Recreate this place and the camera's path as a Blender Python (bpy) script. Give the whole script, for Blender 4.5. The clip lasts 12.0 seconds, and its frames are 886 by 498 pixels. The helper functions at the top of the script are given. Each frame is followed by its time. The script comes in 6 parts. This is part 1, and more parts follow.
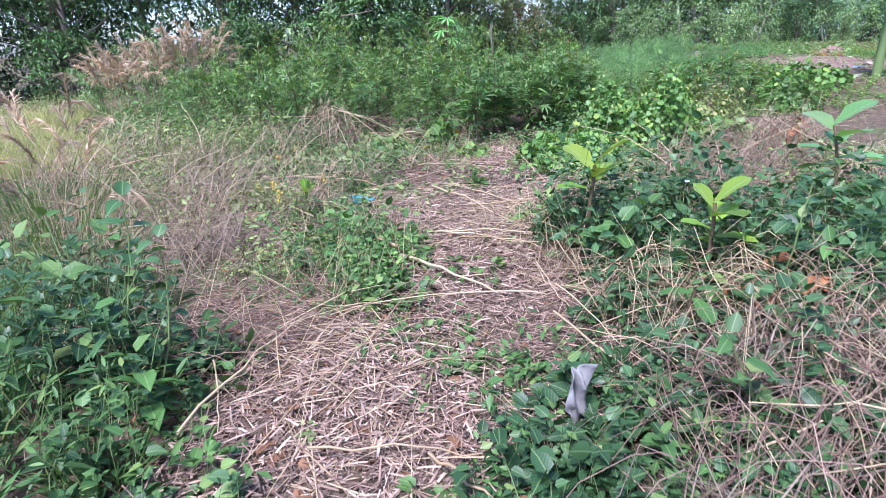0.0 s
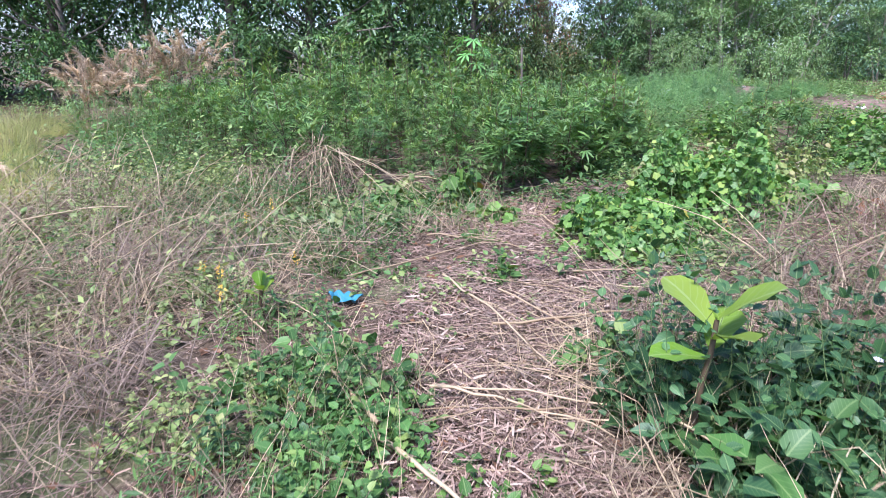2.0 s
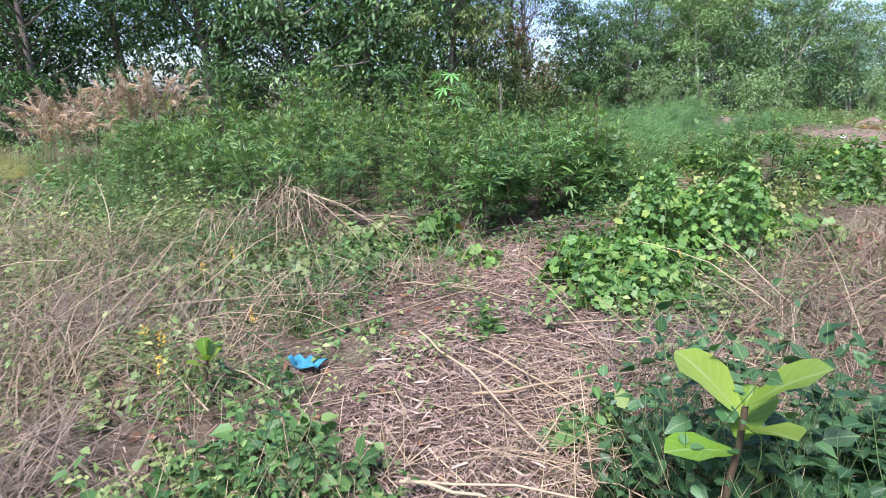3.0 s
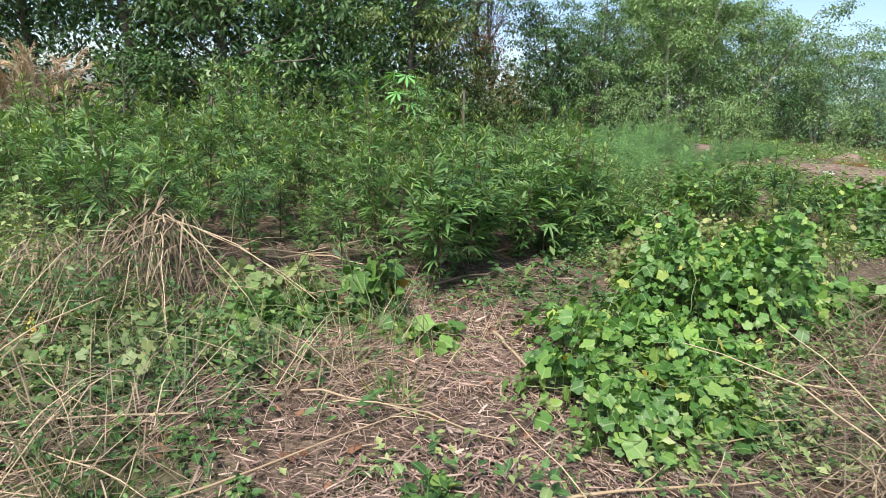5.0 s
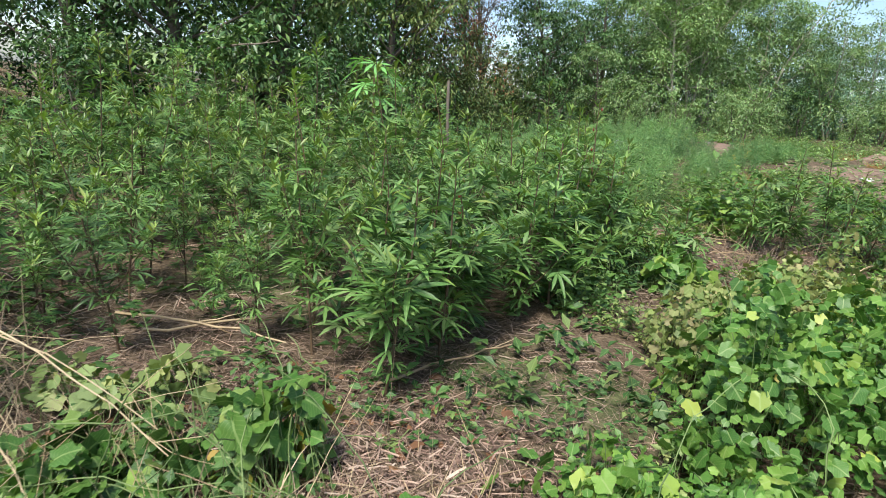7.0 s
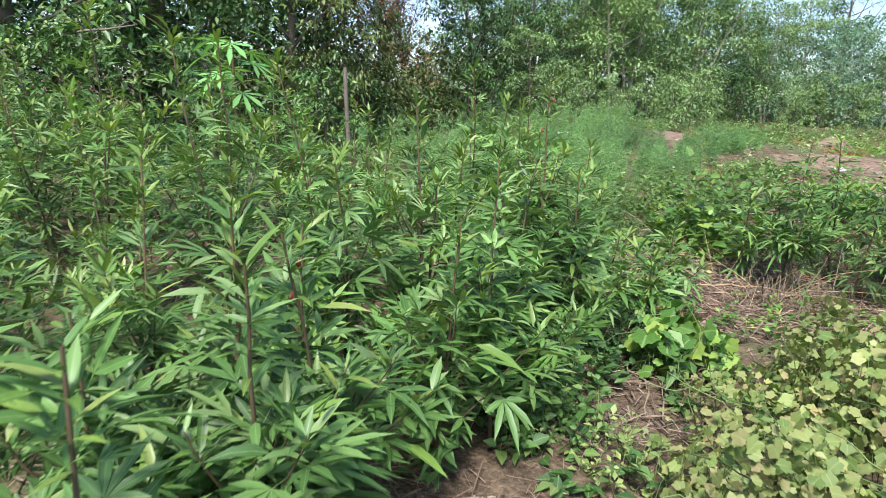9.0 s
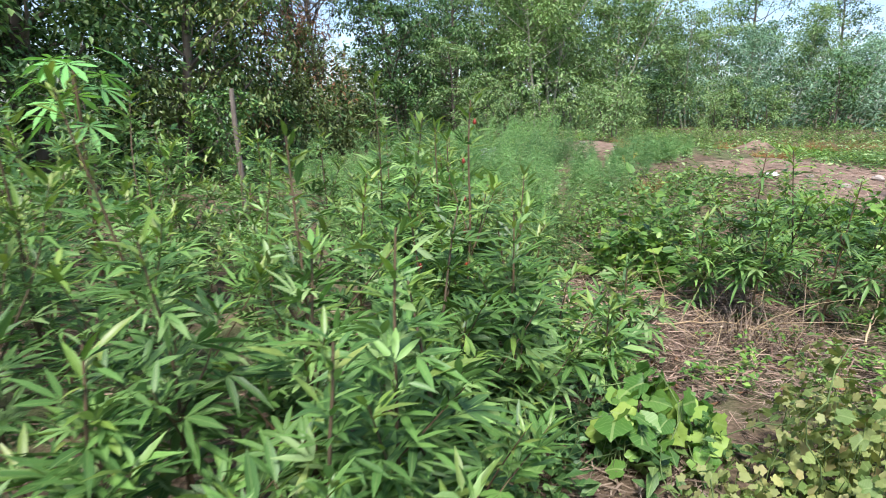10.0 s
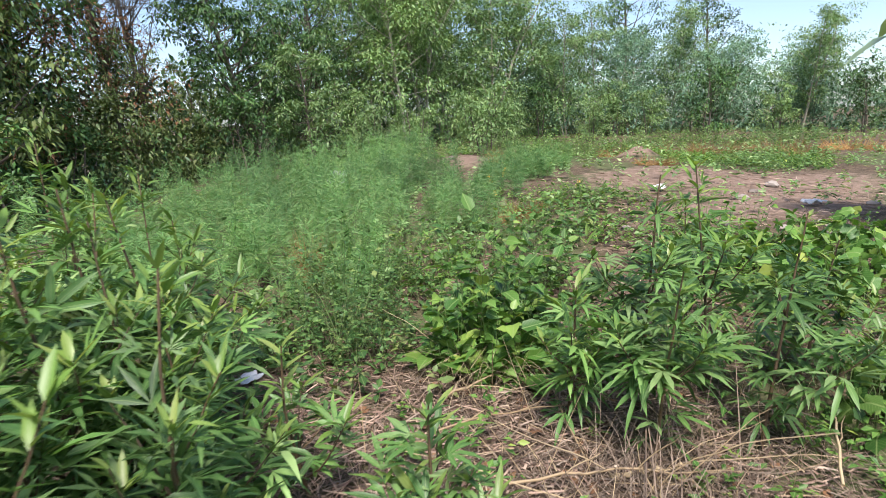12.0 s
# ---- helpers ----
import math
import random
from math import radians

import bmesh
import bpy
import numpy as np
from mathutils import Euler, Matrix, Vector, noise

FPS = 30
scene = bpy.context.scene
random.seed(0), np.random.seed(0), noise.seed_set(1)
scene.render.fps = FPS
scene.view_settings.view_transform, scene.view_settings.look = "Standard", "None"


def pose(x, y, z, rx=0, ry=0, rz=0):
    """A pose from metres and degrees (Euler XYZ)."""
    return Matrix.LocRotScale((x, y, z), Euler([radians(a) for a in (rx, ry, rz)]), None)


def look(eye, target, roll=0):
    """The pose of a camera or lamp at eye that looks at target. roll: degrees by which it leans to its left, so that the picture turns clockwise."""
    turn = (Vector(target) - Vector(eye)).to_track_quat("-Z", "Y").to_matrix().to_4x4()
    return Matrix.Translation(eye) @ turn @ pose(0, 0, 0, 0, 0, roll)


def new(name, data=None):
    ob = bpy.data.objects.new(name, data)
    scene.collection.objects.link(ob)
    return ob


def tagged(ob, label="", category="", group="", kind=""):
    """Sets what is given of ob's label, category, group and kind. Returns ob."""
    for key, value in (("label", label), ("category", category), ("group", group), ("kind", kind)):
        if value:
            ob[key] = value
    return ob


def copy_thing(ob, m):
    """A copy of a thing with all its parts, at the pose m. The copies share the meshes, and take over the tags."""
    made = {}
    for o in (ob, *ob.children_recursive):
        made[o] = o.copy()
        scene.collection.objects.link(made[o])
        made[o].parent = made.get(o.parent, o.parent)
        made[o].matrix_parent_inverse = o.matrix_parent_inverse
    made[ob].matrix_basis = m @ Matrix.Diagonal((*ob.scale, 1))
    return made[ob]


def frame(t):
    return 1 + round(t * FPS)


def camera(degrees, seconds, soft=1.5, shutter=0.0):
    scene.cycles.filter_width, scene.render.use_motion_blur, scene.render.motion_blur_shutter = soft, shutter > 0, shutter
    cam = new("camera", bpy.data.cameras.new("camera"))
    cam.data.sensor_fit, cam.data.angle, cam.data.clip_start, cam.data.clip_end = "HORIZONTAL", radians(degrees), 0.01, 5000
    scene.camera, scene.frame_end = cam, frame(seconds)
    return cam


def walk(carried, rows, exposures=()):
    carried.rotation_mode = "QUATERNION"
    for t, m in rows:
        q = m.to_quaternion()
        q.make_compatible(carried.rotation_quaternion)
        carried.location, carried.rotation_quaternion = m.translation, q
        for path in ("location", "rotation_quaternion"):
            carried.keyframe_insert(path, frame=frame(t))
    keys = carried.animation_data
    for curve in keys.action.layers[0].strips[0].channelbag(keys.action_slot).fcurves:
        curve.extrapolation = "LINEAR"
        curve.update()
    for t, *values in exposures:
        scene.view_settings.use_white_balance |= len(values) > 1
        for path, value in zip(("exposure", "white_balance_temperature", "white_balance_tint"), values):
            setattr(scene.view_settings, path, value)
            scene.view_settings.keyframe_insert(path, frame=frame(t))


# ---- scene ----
cam = camera(72.8, 12.0, soft=0.9, shutter=0.2)
# seconds, eye x, y, z, yaw, pitch, roll
PATH = [
    (0.0, 0.0, 0.0, 1.55, 1.13, -19.15, -1.93), (0.5, -0.025, 0.463, 1.551, 1.38, -19.23, 0.58),
    (1.0, -0.068, 0.933, 1.607, 1.4, -19.15, 0.87), (1.5, -0.084, 1.273, 1.64, 1.6, -18.54, 1.11),
    (2.0, -0.041, 1.855, 1.712, 2.34, -17.83, 0.85), (2.5, -0.002, 2.132, 1.738, 2.27, -16.46, 0.68),
    (3.0, 0.003, 2.334, 1.717, 0.77, -14.79, 0.19), (3.2, -0.008, 2.502, 1.701, -0.51, -14.18, 0.33),
    (4.8, 0.106, 4.169, 1.638, -4.32, -13.35, 3.54), (5.0, 0.091, 4.255, 1.639, -3.76, -13.67, 3.74),
    (5.5, 0.036, 4.646, 1.621, -4.68, -13.49, 4.16), (6.0, 0.04, 5.111, 1.697, -4.98, -13.89, 4.26),
    (6.5, 0.203, 5.627, 1.665, -4.86, -14.12, 4.22), (6.7, 0.268, 5.834, 1.726, -4.74, -14.35, 4.28),
    (8.3, 0.726, 7.506, 1.729, -7.02, -15.23, 4.36), (8.5, 0.796, 7.724, 1.73, -8.0, -15.2, 4.0),
    (9.0, 0.9, 8.273, 1.714, -10.74, -15.03, 2.63), (9.5, 0.982, 8.76, 1.783, -13.62, -14.24, 1.61),
    (10.0, 1.269, 9.205, 1.749, -16.94, -13.5, 0.43), (10.5, 1.739, 9.697, 1.764, -21.59, -13.05, -0.33),
    (11.0, 2.101, 10.205, 1.758, -26.26, -12.38, -1.22), (11.5, 2.426, 10.58, 1.735, -27.09, -12.5, -2.46),
    (12.0, 2.893, 10.935, 1.694, -26.17, -12.19, -1.84),
]
EXPOSURES = [(0.0, 1.33, 5350, 23), (2.5, 1.24, 5600, 21), (5.0, 0.98, 6400, 11), (6.5, 0.9, 6600, 7), (8.5, 1.22, 6300, 10), (10.5, 1.12, 6300, 12), (12.0, 1.0, 6500, 13)]
walk(cam, [(t, pose(x, y, z, 90 + p, 0, w) @ pose(0, 0, 0, 0, 0, r)) for t, x, y, z, w, p, r in PATH], EXPOSURES)

# ---- sky and sun: thin bright overcast ----
SUN_EL, SUN_AZ = 56.0, 205.0
world = bpy.data.worlds.new("sky")
scene.world = world
world.use_nodes = True
wn = world.node_tree
sky = wn.nodes.new("ShaderNodeTexSky")
sky.sky_type, sky.sun_disc = "NISHITA", False
sky.sun_elevation, sky.sun_rotation = radians(SUN_EL), radians(SUN_AZ)
sky.air_density, sky.dust_density, sky.ozone_density = 0.8, 1.2, 1.0
wn.nodes["Background"].inputs["Strength"].default_value = 0.12
wn.links.new(sky.outputs["Color"], wn.nodes["Background"].inputs["Color"])
sun_data = bpy.data.lights.new("sun", "SUN")
sun_data.energy, sun_data.angle, sun_data.color = 3.2, radians(14), (1.0, 0.95, 0.88)
sun = new("sun", sun_data)
sun.matrix_world = look((0, 0, 30), (-math.sin(radians(SUN_AZ)), -math.cos(radians(SUN_AZ)), 30 - math.tan(radians(SUN_EL))))


# ---- materials ----
def nodes_of(name):
    m = bpy.data.materials.new(name)
    m.use_nodes = True
    t = m.node_tree
    return m, t, t.nodes, t.links, t.nodes["Principled BSDF"]


def ramp(nt, stops, fac):
    r = nt.nodes.new("ShaderNodeValToRGB")
    while len(r.color_ramp.elements) < len(stops):
        r.color_ramp.elements.new(0.5)
    for e, (p, c) in zip(r.color_ramp.elements, stops):
        e.position, e.color = p, (*c, 1)
    nt.links.new(fac, r.inputs["Fac"])
    return r.outputs["Color"]


def math_node(nt, op, a, b=None):
    n = nt.nodes.new("ShaderNodeMath")
    n.operation = op
    for s, v in zip(n.inputs, (a, b)):
        if v is None:
            continue
        if isinstance(v, (int, float)):
            s.default_value = v
        else:
            nt.links.new(v, s)
    return n.outputs[0]


def mix_col(nt, fac, a, b, mode="MIX"):
    n = nt.nodes.new("ShaderNodeMix")
    n.data_type, n.blend_type = "RGBA", mode
    for s, v in ((n.inputs[0], fac), (n.inputs[6], a), (n.inputs[7], b)):
        if isinstance(v, (int, float)):
            s.default_value = v
        elif isinstance(v, tuple):
            s.default_value = (*v, 1)
        else:
            nt.links.new(v, s)
    return n.outputs[2]


def noise_tex(nt, scale, detail=4.0, coord="Object"):
    tc = nt.nodes.new("ShaderNodeTexCoord")
    n = nt.nodes.new("ShaderNodeTexNoise")
    n.inputs["Scale"].default_value, n.inputs["Detail"].default_value = scale, detail
    nt.links.new(tc.outputs[coord], n.inputs["Vector"])
    return n.outputs["Fac"]


def leaf_mat(name, stops, rough=0.45, through_light=0.3, rib=0.35, sheen=0.5):
    """Leaf colour varied leaf by leaf, with a paler midrib and light shining through."""
    m, nt, ns, ln, p = nodes_of(name)
    g, oi = ns.new("ShaderNodeNewGeometry"), ns.new("ShaderNodeObjectInfo")
    f = math_node(nt, "FRACT", math_node(nt, "ADD", g.outputs["Random Per Island"], oi.outputs["Random"]))
    col = ramp(nt, stops, f)
    big = noise_tex(nt, 1.7, 3)
    col = mix_col(nt, 0.55, col, ramp(nt, [(0.3, (0.55, 0.55, 0.5)), (0.7, (1.35, 1.3, 1.2))], big), "MULTIPLY")
    col = mix_col(nt, 1.0, col, ramp(nt, [(0.0, (0.72, 0.74, 0.72)), (1.0, (1.3, 1.25, 1.12))], oi.outputs["Random"]), "MULTIPLY")
    uv = ns.new("ShaderNodeUVMap")
    sep = ns.new("ShaderNodeSeparateXYZ")
    ln.new(uv.outputs[0], sep.inputs[0])
    d = math_node(nt, "ABSOLUTE", math_node(nt, "SUBTRACT", sep.outputs[1], 0.5))
    ribf = math_node(nt, "LESS_THAN", d, 0.035)
    vein = math_node(nt, "GREATER_THAN", math_node(nt, "SINE", math_node(nt, "ADD", math_node(nt, "MULTIPLY", sep.outputs[0], 44.0), math_node(nt, "MULTIPLY", d, -30.0))), 0.86)
    lines = math_node(nt, "MULTIPLY", math_node(nt, "MAXIMUM", ribf, math_node(nt, "MULTIPLY", vein, 0.4)), rib)
    col = mix_col(nt, lines, col, (0.32, 0.42, 0.16))
    ln.new(col, p.inputs["Base Color"])
    p.inputs["Roughness"].default_value = rough
    p.inputs["Specular IOR Level"].default_value = sheen
    if through_light > 0:
        tr = ns.new("ShaderNodeBsdfTranslucent")
        mx = ns.new("ShaderNodeMixShader")
        mx.inputs[0].default_value = through_light * 0.7
        ln.new(mix_col(nt, 1.0, col, (1.35, 1.3, 0.6), "MULTIPLY"), tr.inputs["Color"])
        ln.new(p.outputs[0], mx.inputs[1])
        ln.new(tr.outputs[0], mx.inputs[2])
        ln.new(mx.outputs[0], ns["Material Output"].inputs["Surface"])
    return m


def plain_mat(name, stops, scale=8.0, rough=0.8, bump=0.3, metal=0.0, spec=0.3, by_piece=0.5):
    """A grained surface: noise at two scales through a colour ramp, varied piece by piece."""
    m, nt, ns, ln, p = nodes_of(name)
    a, b = noise_tex(nt, scale, 6), noise_tex(nt, scale * 0.13, 3)
    g, oi = ns.new("ShaderNodeNewGeometry"), ns.new("ShaderNodeObjectInfo")
    r = math_node(nt, "FRACT", math_node(nt, "ADD", g.outputs["Random Per Island"], oi.outputs["Random"]))
    f = math_node(nt, "ADD", math_node(nt, "MULTIPLY", math_node(nt, "ADD", a, b), 0.5 * (1 - by_piece)), math_node(nt, "MULTIPLY", r, by_piece))
    ln.new(ramp(nt, stops, f), p.inputs["Base Color"])
    p.inputs["Roughness"].default_value, p.inputs["Metallic"].default_value = rough, metal
    p.inputs["Specular IOR Level"].default_value = spec
    bp = ns.new("ShaderNodeBump")
    bp.inputs["Strength"].default_value, bp.inputs["Distance"].default_value = bump, 0.02
    ln.new(a, bp.inputs["Height"])
    ln.new(bp.outputs[0], p.inputs["Normal"])
    return m


GREEN_DARK = leaf_mat("roselle_leaf", [(0.0, (0.045, 0.118, 0.034)), (0.45, (0.092, 0.21, 0.055)), (0.8, (0.16, 0.31, 0.09)), (1.0, (0.24, 0.36, 0.16))], 0.47, 0.25, sheen=0.45)
GREEN_YOUNG = leaf_mat("roselle_young_leaf", [(0.0, (0.095, 0.2, 0.04)), (0.6, (0.165, 0.275, 0.06)), (1.0, (0.26, 0.34, 0.1))], 0.42, 0.35)
GREEN_WEED = leaf_mat("weed_leaf", [(0.0, (0.036, 0.1, 0.028)), (0.5, (0.07, 0.175, 0.046)), (0.85, (0.125, 0.25, 0.07)), (1.0, (0.22, 0.3, 0.095))], 0.55, 0.3)
GREEN_DEEP = leaf_mat("dark_weed_leaf", [(0.0, (0.018, 0.06, 0.022)), (0.6, (0.038, 0.11, 0.04)), (1.0, (0.08, 0.18, 0.068))], 0.5, 0.25)
GREEN_PALE = leaf_mat("pale_weed_leaf", [(0.0, (0.13, 0.21, 0.07)), (0.6, (0.23, 0.32, 0.12)), (1.0, (0.36, 0.4, 0.17))], 0.55, 0.3)
GREEN_VINE = leaf_mat("vine_leaf", [(0.0, (0.038, 0.12, 0.022)), (0.5, (0.085, 0.205, 0.04)), (0.85, (0.16, 0.3, 0.065)), (0.97, (0.23, 0.35, 0.08)), (1.0, (0.3, 0.37, 0.09))], 0.5, 0.35, 0.5)
YELLOW_VINE = leaf_mat("fading_vine_leaf", [(0.0, (0.12, 0.21, 0.055)), (0.4, (0.235, 0.31, 0.1)), (0.8, (0.36, 0.39, 0.165)), (1.0, (0.34, 0.28, 0.15))], 0.6, 0.35)
YELLOW_LEAF = leaf_mat("yellow_leaf", [(0.0, (0.42, 0.42, 0.08)), (1.0, (0.5, 0.34, 0.08))], 0.5, 0.35)
BRIGHT = leaf_mat("broad_bright_leaf", [(0.0, (0.13, 0.27, 0.025)), (0.6, (0.21, 0.36, 0.04)), (1.0, (0.3, 0.42, 0.06))], 0.35, 0.4, 0.6)
BROAD_PALE = leaf_mat("broad_pale_leaf", [(0.0, (0.1, 0.26, 0.08)), (0.6, (0.18, 0.36, 0.13)), (1.0, (0.28, 0.44, 0.18))], 0.35, 0.4, 0.5)
CASSAVA = leaf_mat("cassava_leaf", [(0.0, (0.12, 0.38, 0.11)), (1.0, (0.24, 0.52, 0.18))], 0.35, 0.4, 0.6)
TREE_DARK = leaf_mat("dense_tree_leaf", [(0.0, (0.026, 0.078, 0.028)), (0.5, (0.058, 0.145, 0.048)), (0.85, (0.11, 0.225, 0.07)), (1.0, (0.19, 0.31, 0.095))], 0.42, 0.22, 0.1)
TREE_OLIVE = leaf_mat("olive_tree_leaf", [(0.0, (0.084, 0.14, 0.042)), (0.6, (0.168, 0.252, 0.077)), (1.0, (0.308, 0.364, 0.14))], 0.5, 0.3, 0.1)
TREE_LIGHT = leaf_mat("slender_tree_leaf", [(0.0, (0.125, 0.25, 0.095)), (0.6, (0.225, 0.375, 0.16)), (1.0, (0.37, 0.5, 0.25))], 0.5, 0.35, 0.1)
# pale blue-green here paints the haze over the far woods into the leaves
TREE_HAZE = leaf_mat("hazed_tree_leaf", [(0.0, (0.115, 0.25, 0.18)), (0.6, (0.195, 0.355, 0.255)), (1.0, (0.31, 0.47, 0.34))], 0.5, 0.3, 0.1)
FINE_GREEN = leaf_mat("feathery_grass", [(0.0, (0.095, 0.24, 0.085)), (0.6, (0.165, 0.335, 0.125)), (1.0, (0.28, 0.42, 0.19))], 0.6, 0.35, 0.0)
PALE_GRASS = leaf_mat("pale_grass", [(0.0, (0.3, 0.36, 0.12)), (0.6, (0.45, 0.47, 0.2)), (1.0, (0.58, 0.52, 0.28))], 0.6, 0.35, 0.0)
GREEN_GRASS = leaf_mat("green_grass_blade", [(0.0, (0.05, 0.13, 0.03)), (0.7, (0.12, 0.23, 0.06)), (1.0, (0.28, 0.3, 0.12))], 0.5, 0.3, 0.0)
PLUME = leaf_mat("grass_plume", [(0.0, (0.3, 0.21, 0.15)), (0.6, (0.46, 0.36, 0.28)), (1.0, (0.6, 0.51, 0.42))], 0.8, 0.3, 0.0)
ORANGE_GRASS = leaf_mat("russet_dry_grass", [(0.0, (0.26, 0.14, 0.06)), (0.6, (0.4, 0.24, 0.1)), (1.0, (0.5, 0.36, 0.17))], 0.7, 0.25, 0.0)
STRAW = plain_mat("straw", [(0.1, (0.075, 0.047, 0.036)), (0.4, (0.235, 0.152, 0.116)), (0.7, (0.4, 0.278, 0.21)), (0.95, (0.57, 0.43, 0.33))], 14, 0.75, 0.2, by_piece=0.75)
PALE_STRAW = plain_mat("pale_straw", [(0.1, (0.17, 0.115, 0.085)), (0.45, (0.36, 0.26, 0.2)), (0.75, (0.52, 0.4, 0.31)), (0.95, (0.62, 0.51, 0.41))], 18, 0.7, 0.3, by_piece=0.7)
GREY_STRAW = plain_mat("weathered_straw", [(0.1, (0.075, 0.052, 0.038)), (0.5, (0.2, 0.148, 0.11)), (0.95, (0.36, 0.285, 0.22))], 14, 0.8, 0.2, by_piece=0.75)
DRY_GRASS = plain_mat("dry_grass", [(0.1, (0.1, 0.07, 0.045)), (0.4, (0.24, 0.178, 0.115)), (0.7, (0.37, 0.285, 0.185)), (0.95, (0.53, 0.43, 0.29))], 14, 0.75, 0.2, by_piece=0.75)
STALK = plain_mat("dry_stalk", [(0.15, (0.252, 0.171, 0.099)), (0.5, (0.45, 0.342, 0.207)), (0.9, (0.594, 0.477, 0.306))], 20, 0.6, 0.3, by_piece=0.5)
RUSSET_STEM = plain_mat("russet_stem", [(0.15, (0.12, 0.07, 0.05)), (0.5, (0.26, 0.165, 0.125)), (0.9, (0.42, 0.3, 0.235))], 20, 0.7, 0.3, by_piece=0.6)
DEAD_LEAF = plain_mat("dead_leaf", [(0.15, (0.09, 0.045, 0.025)), (0.5, (0.2, 0.1, 0.05)), (0.9, (0.32, 0.18, 0.09))], 18, 0.7, 0.4)
ORANGE_DEAD = plain_mat("orange_dead_leaf", [(0.15, (0.16, 0.055, 0.025)), (0.5, (0.34, 0.13, 0.05)), (0.9, (0.48, 0.22, 0.09))], 18, 0.65, 0.4)
STEM_RED = plain_mat("roselle_stem", [(0.2, (0.06, 0.05, 0.03)), (0.6, (0.13, 0.085, 0.05)), (0.9, (0.17, 0.17, 0.07))], 15, 0.6, 0.3, by_piece=0.3)
STEM_GREEN = plain_mat("green_stem", [(0.2, (0.09, 0.14, 0.05)), (0.7, (0.18, 0.25, 0.09))], 15, 0.55, 0.2)
BARK = plain_mat("bark", [(0.2, (0.07, 0.055, 0.045)), (0.55, (0.17, 0.14, 0.115)), (0.85, (0.3, 0.26, 0.22))], 6, 0.9, 0.7, by_piece=0.15)
PALE_BARK = plain_mat("pale_bark", [(0.2, (0.24, 0.21, 0.17)), (0.6, (0.42, 0.38, 0.31)), (0.9, (0.56, 0.52, 0.44))], 6, 0.85, 0.5, by_piece=0.15)
CALYX = plain_mat("red_calyx", [(0.2, (0.2, 0.025, 0.018)), (0.8, (0.36, 0.055, 0.028))], 30, 0.4, 0.2, spec=0.5)
PETAL = plain_mat("petal", [(0.2, (0.7, 0.4, 0.05)), (0.8, (0.8, 0.55, 0.1))], 30, 0.5, 0.1)
PALE_PETAL = plain_mat("pale_petal", [(0.2, (0.7, 0.65, 0.75)), (0.8, (0.85, 0.82, 0.88))], 30, 0.5, 0.1)
BLUE_PLASTIC = plain_mat("blue_plastic", [(0.2, (0.025, 0.15, 0.24)), (0.8, (0.06, 0.26, 0.36))], 12, 0.35, 0.3, spec=0.5)
WHITE_PLASTIC = plain_mat("white_plastic", [(0.2, (0.5, 0.5, 0.52)), (0.8, (0.8, 0.8, 0.82))], 16, 0.4, 0.3, spec=0.5)
GREY_PLASTIC = plain_mat("grey_plastic", [(0.2, (0.13, 0.125, 0.125)), (0.8, (0.3, 0.29, 0.29))], 16, 0.45, 0.3, spec=0.5)
BANANA_PALE = leaf_mat("banana_leaf", [(0.0, (0.2, 0.36, 0.2)), (1.0, (0.34, 0.48, 0.28))], 0.4, 0.4, 0.4)
STONE = plain_mat("stone", [(0.2, (0.18, 0.15, 0.13)), (0.8, (0.4, 0.35, 0.31))], 9, 0.9, 0.6)


def soil_material():
    m, nt, ns, ln, p = nodes_of("soil")
    at = ns.new("ShaderNodeAttribute")
    at.attribute_name = "bare"
    fine, mid, broad = noise_tex(nt, 38, 8), noise_tex(nt, 7, 6), noise_tex(nt, 0.6, 4)
    litter = ramp(nt, [(0.3, (0.04, 0.03, 0.02)), (0.5, (0.12, 0.088, 0.06)), (0.72, (0.26, 0.195, 0.135))], math_node(nt, "ADD", math_node(nt, "MULTIPLY", fine, 0.6), math_node(nt, "MULTIPLY", mid, 0.4)))
    bare = ramp(nt, [(0.3, (0.13, 0.088, 0.066)), (0.55, (0.26, 0.185, 0.14)), (0.75, (0.38, 0.285, 0.22))], math_node(nt, "ADD", math_node(nt, "MULTIPLY", mid, 0.6), math_node(nt, "MULTIPLY", fine, 0.4)))
    green = ramp(nt, [(0.3, (0.05, 0.09, 0.03)), (0.7, (0.14, 0.19, 0.07))], mid)
    f = math_node(nt, "ADD", at.outputs["Fac"], math_node(nt, "MULTIPLY", math_node(nt, "SUBTRACT", mid, 0.5), 0.8))
    edge = ns.new("ShaderNodeMapRange")
    edge.inputs[1].default_value, edge.inputs[2].default_value = 0.35, 0.65
    ln.new(f, edge.inputs[0])
    g2 = ns.new("ShaderNodeMapRange")
    g2.inputs[1].default_value, g2.inputs[2].default_value = 0.52, 0.62
    ln.new(broad, g2.inputs[0])
    col = mix_col(nt, math_node(nt, "MULTIPLY", g2.outputs[0], 0.6), litter, green)
    ln.new(mix_col(nt, edge.outputs[0], col, bare), p.inputs["Base Color"])
    p.inputs["Roughness"].default_value = 0.95
    p.inputs["Specular IOR Level"].default_value = 0.15
    bp = ns.new("ShaderNodeBump")
    bp.inputs["Strength"].default_value, bp.inputs["Distance"].default_value = 0.7, 0.03
    ln.new(math_node(nt, "ADD", fine, mid), bp.inputs["Height"])
    ln.new(bp.outputs[0], p.inputs["Normal"])
    return m


SOIL = soil_material()


# ---- geometry helpers ----
rng = np.random.default_rng(7)


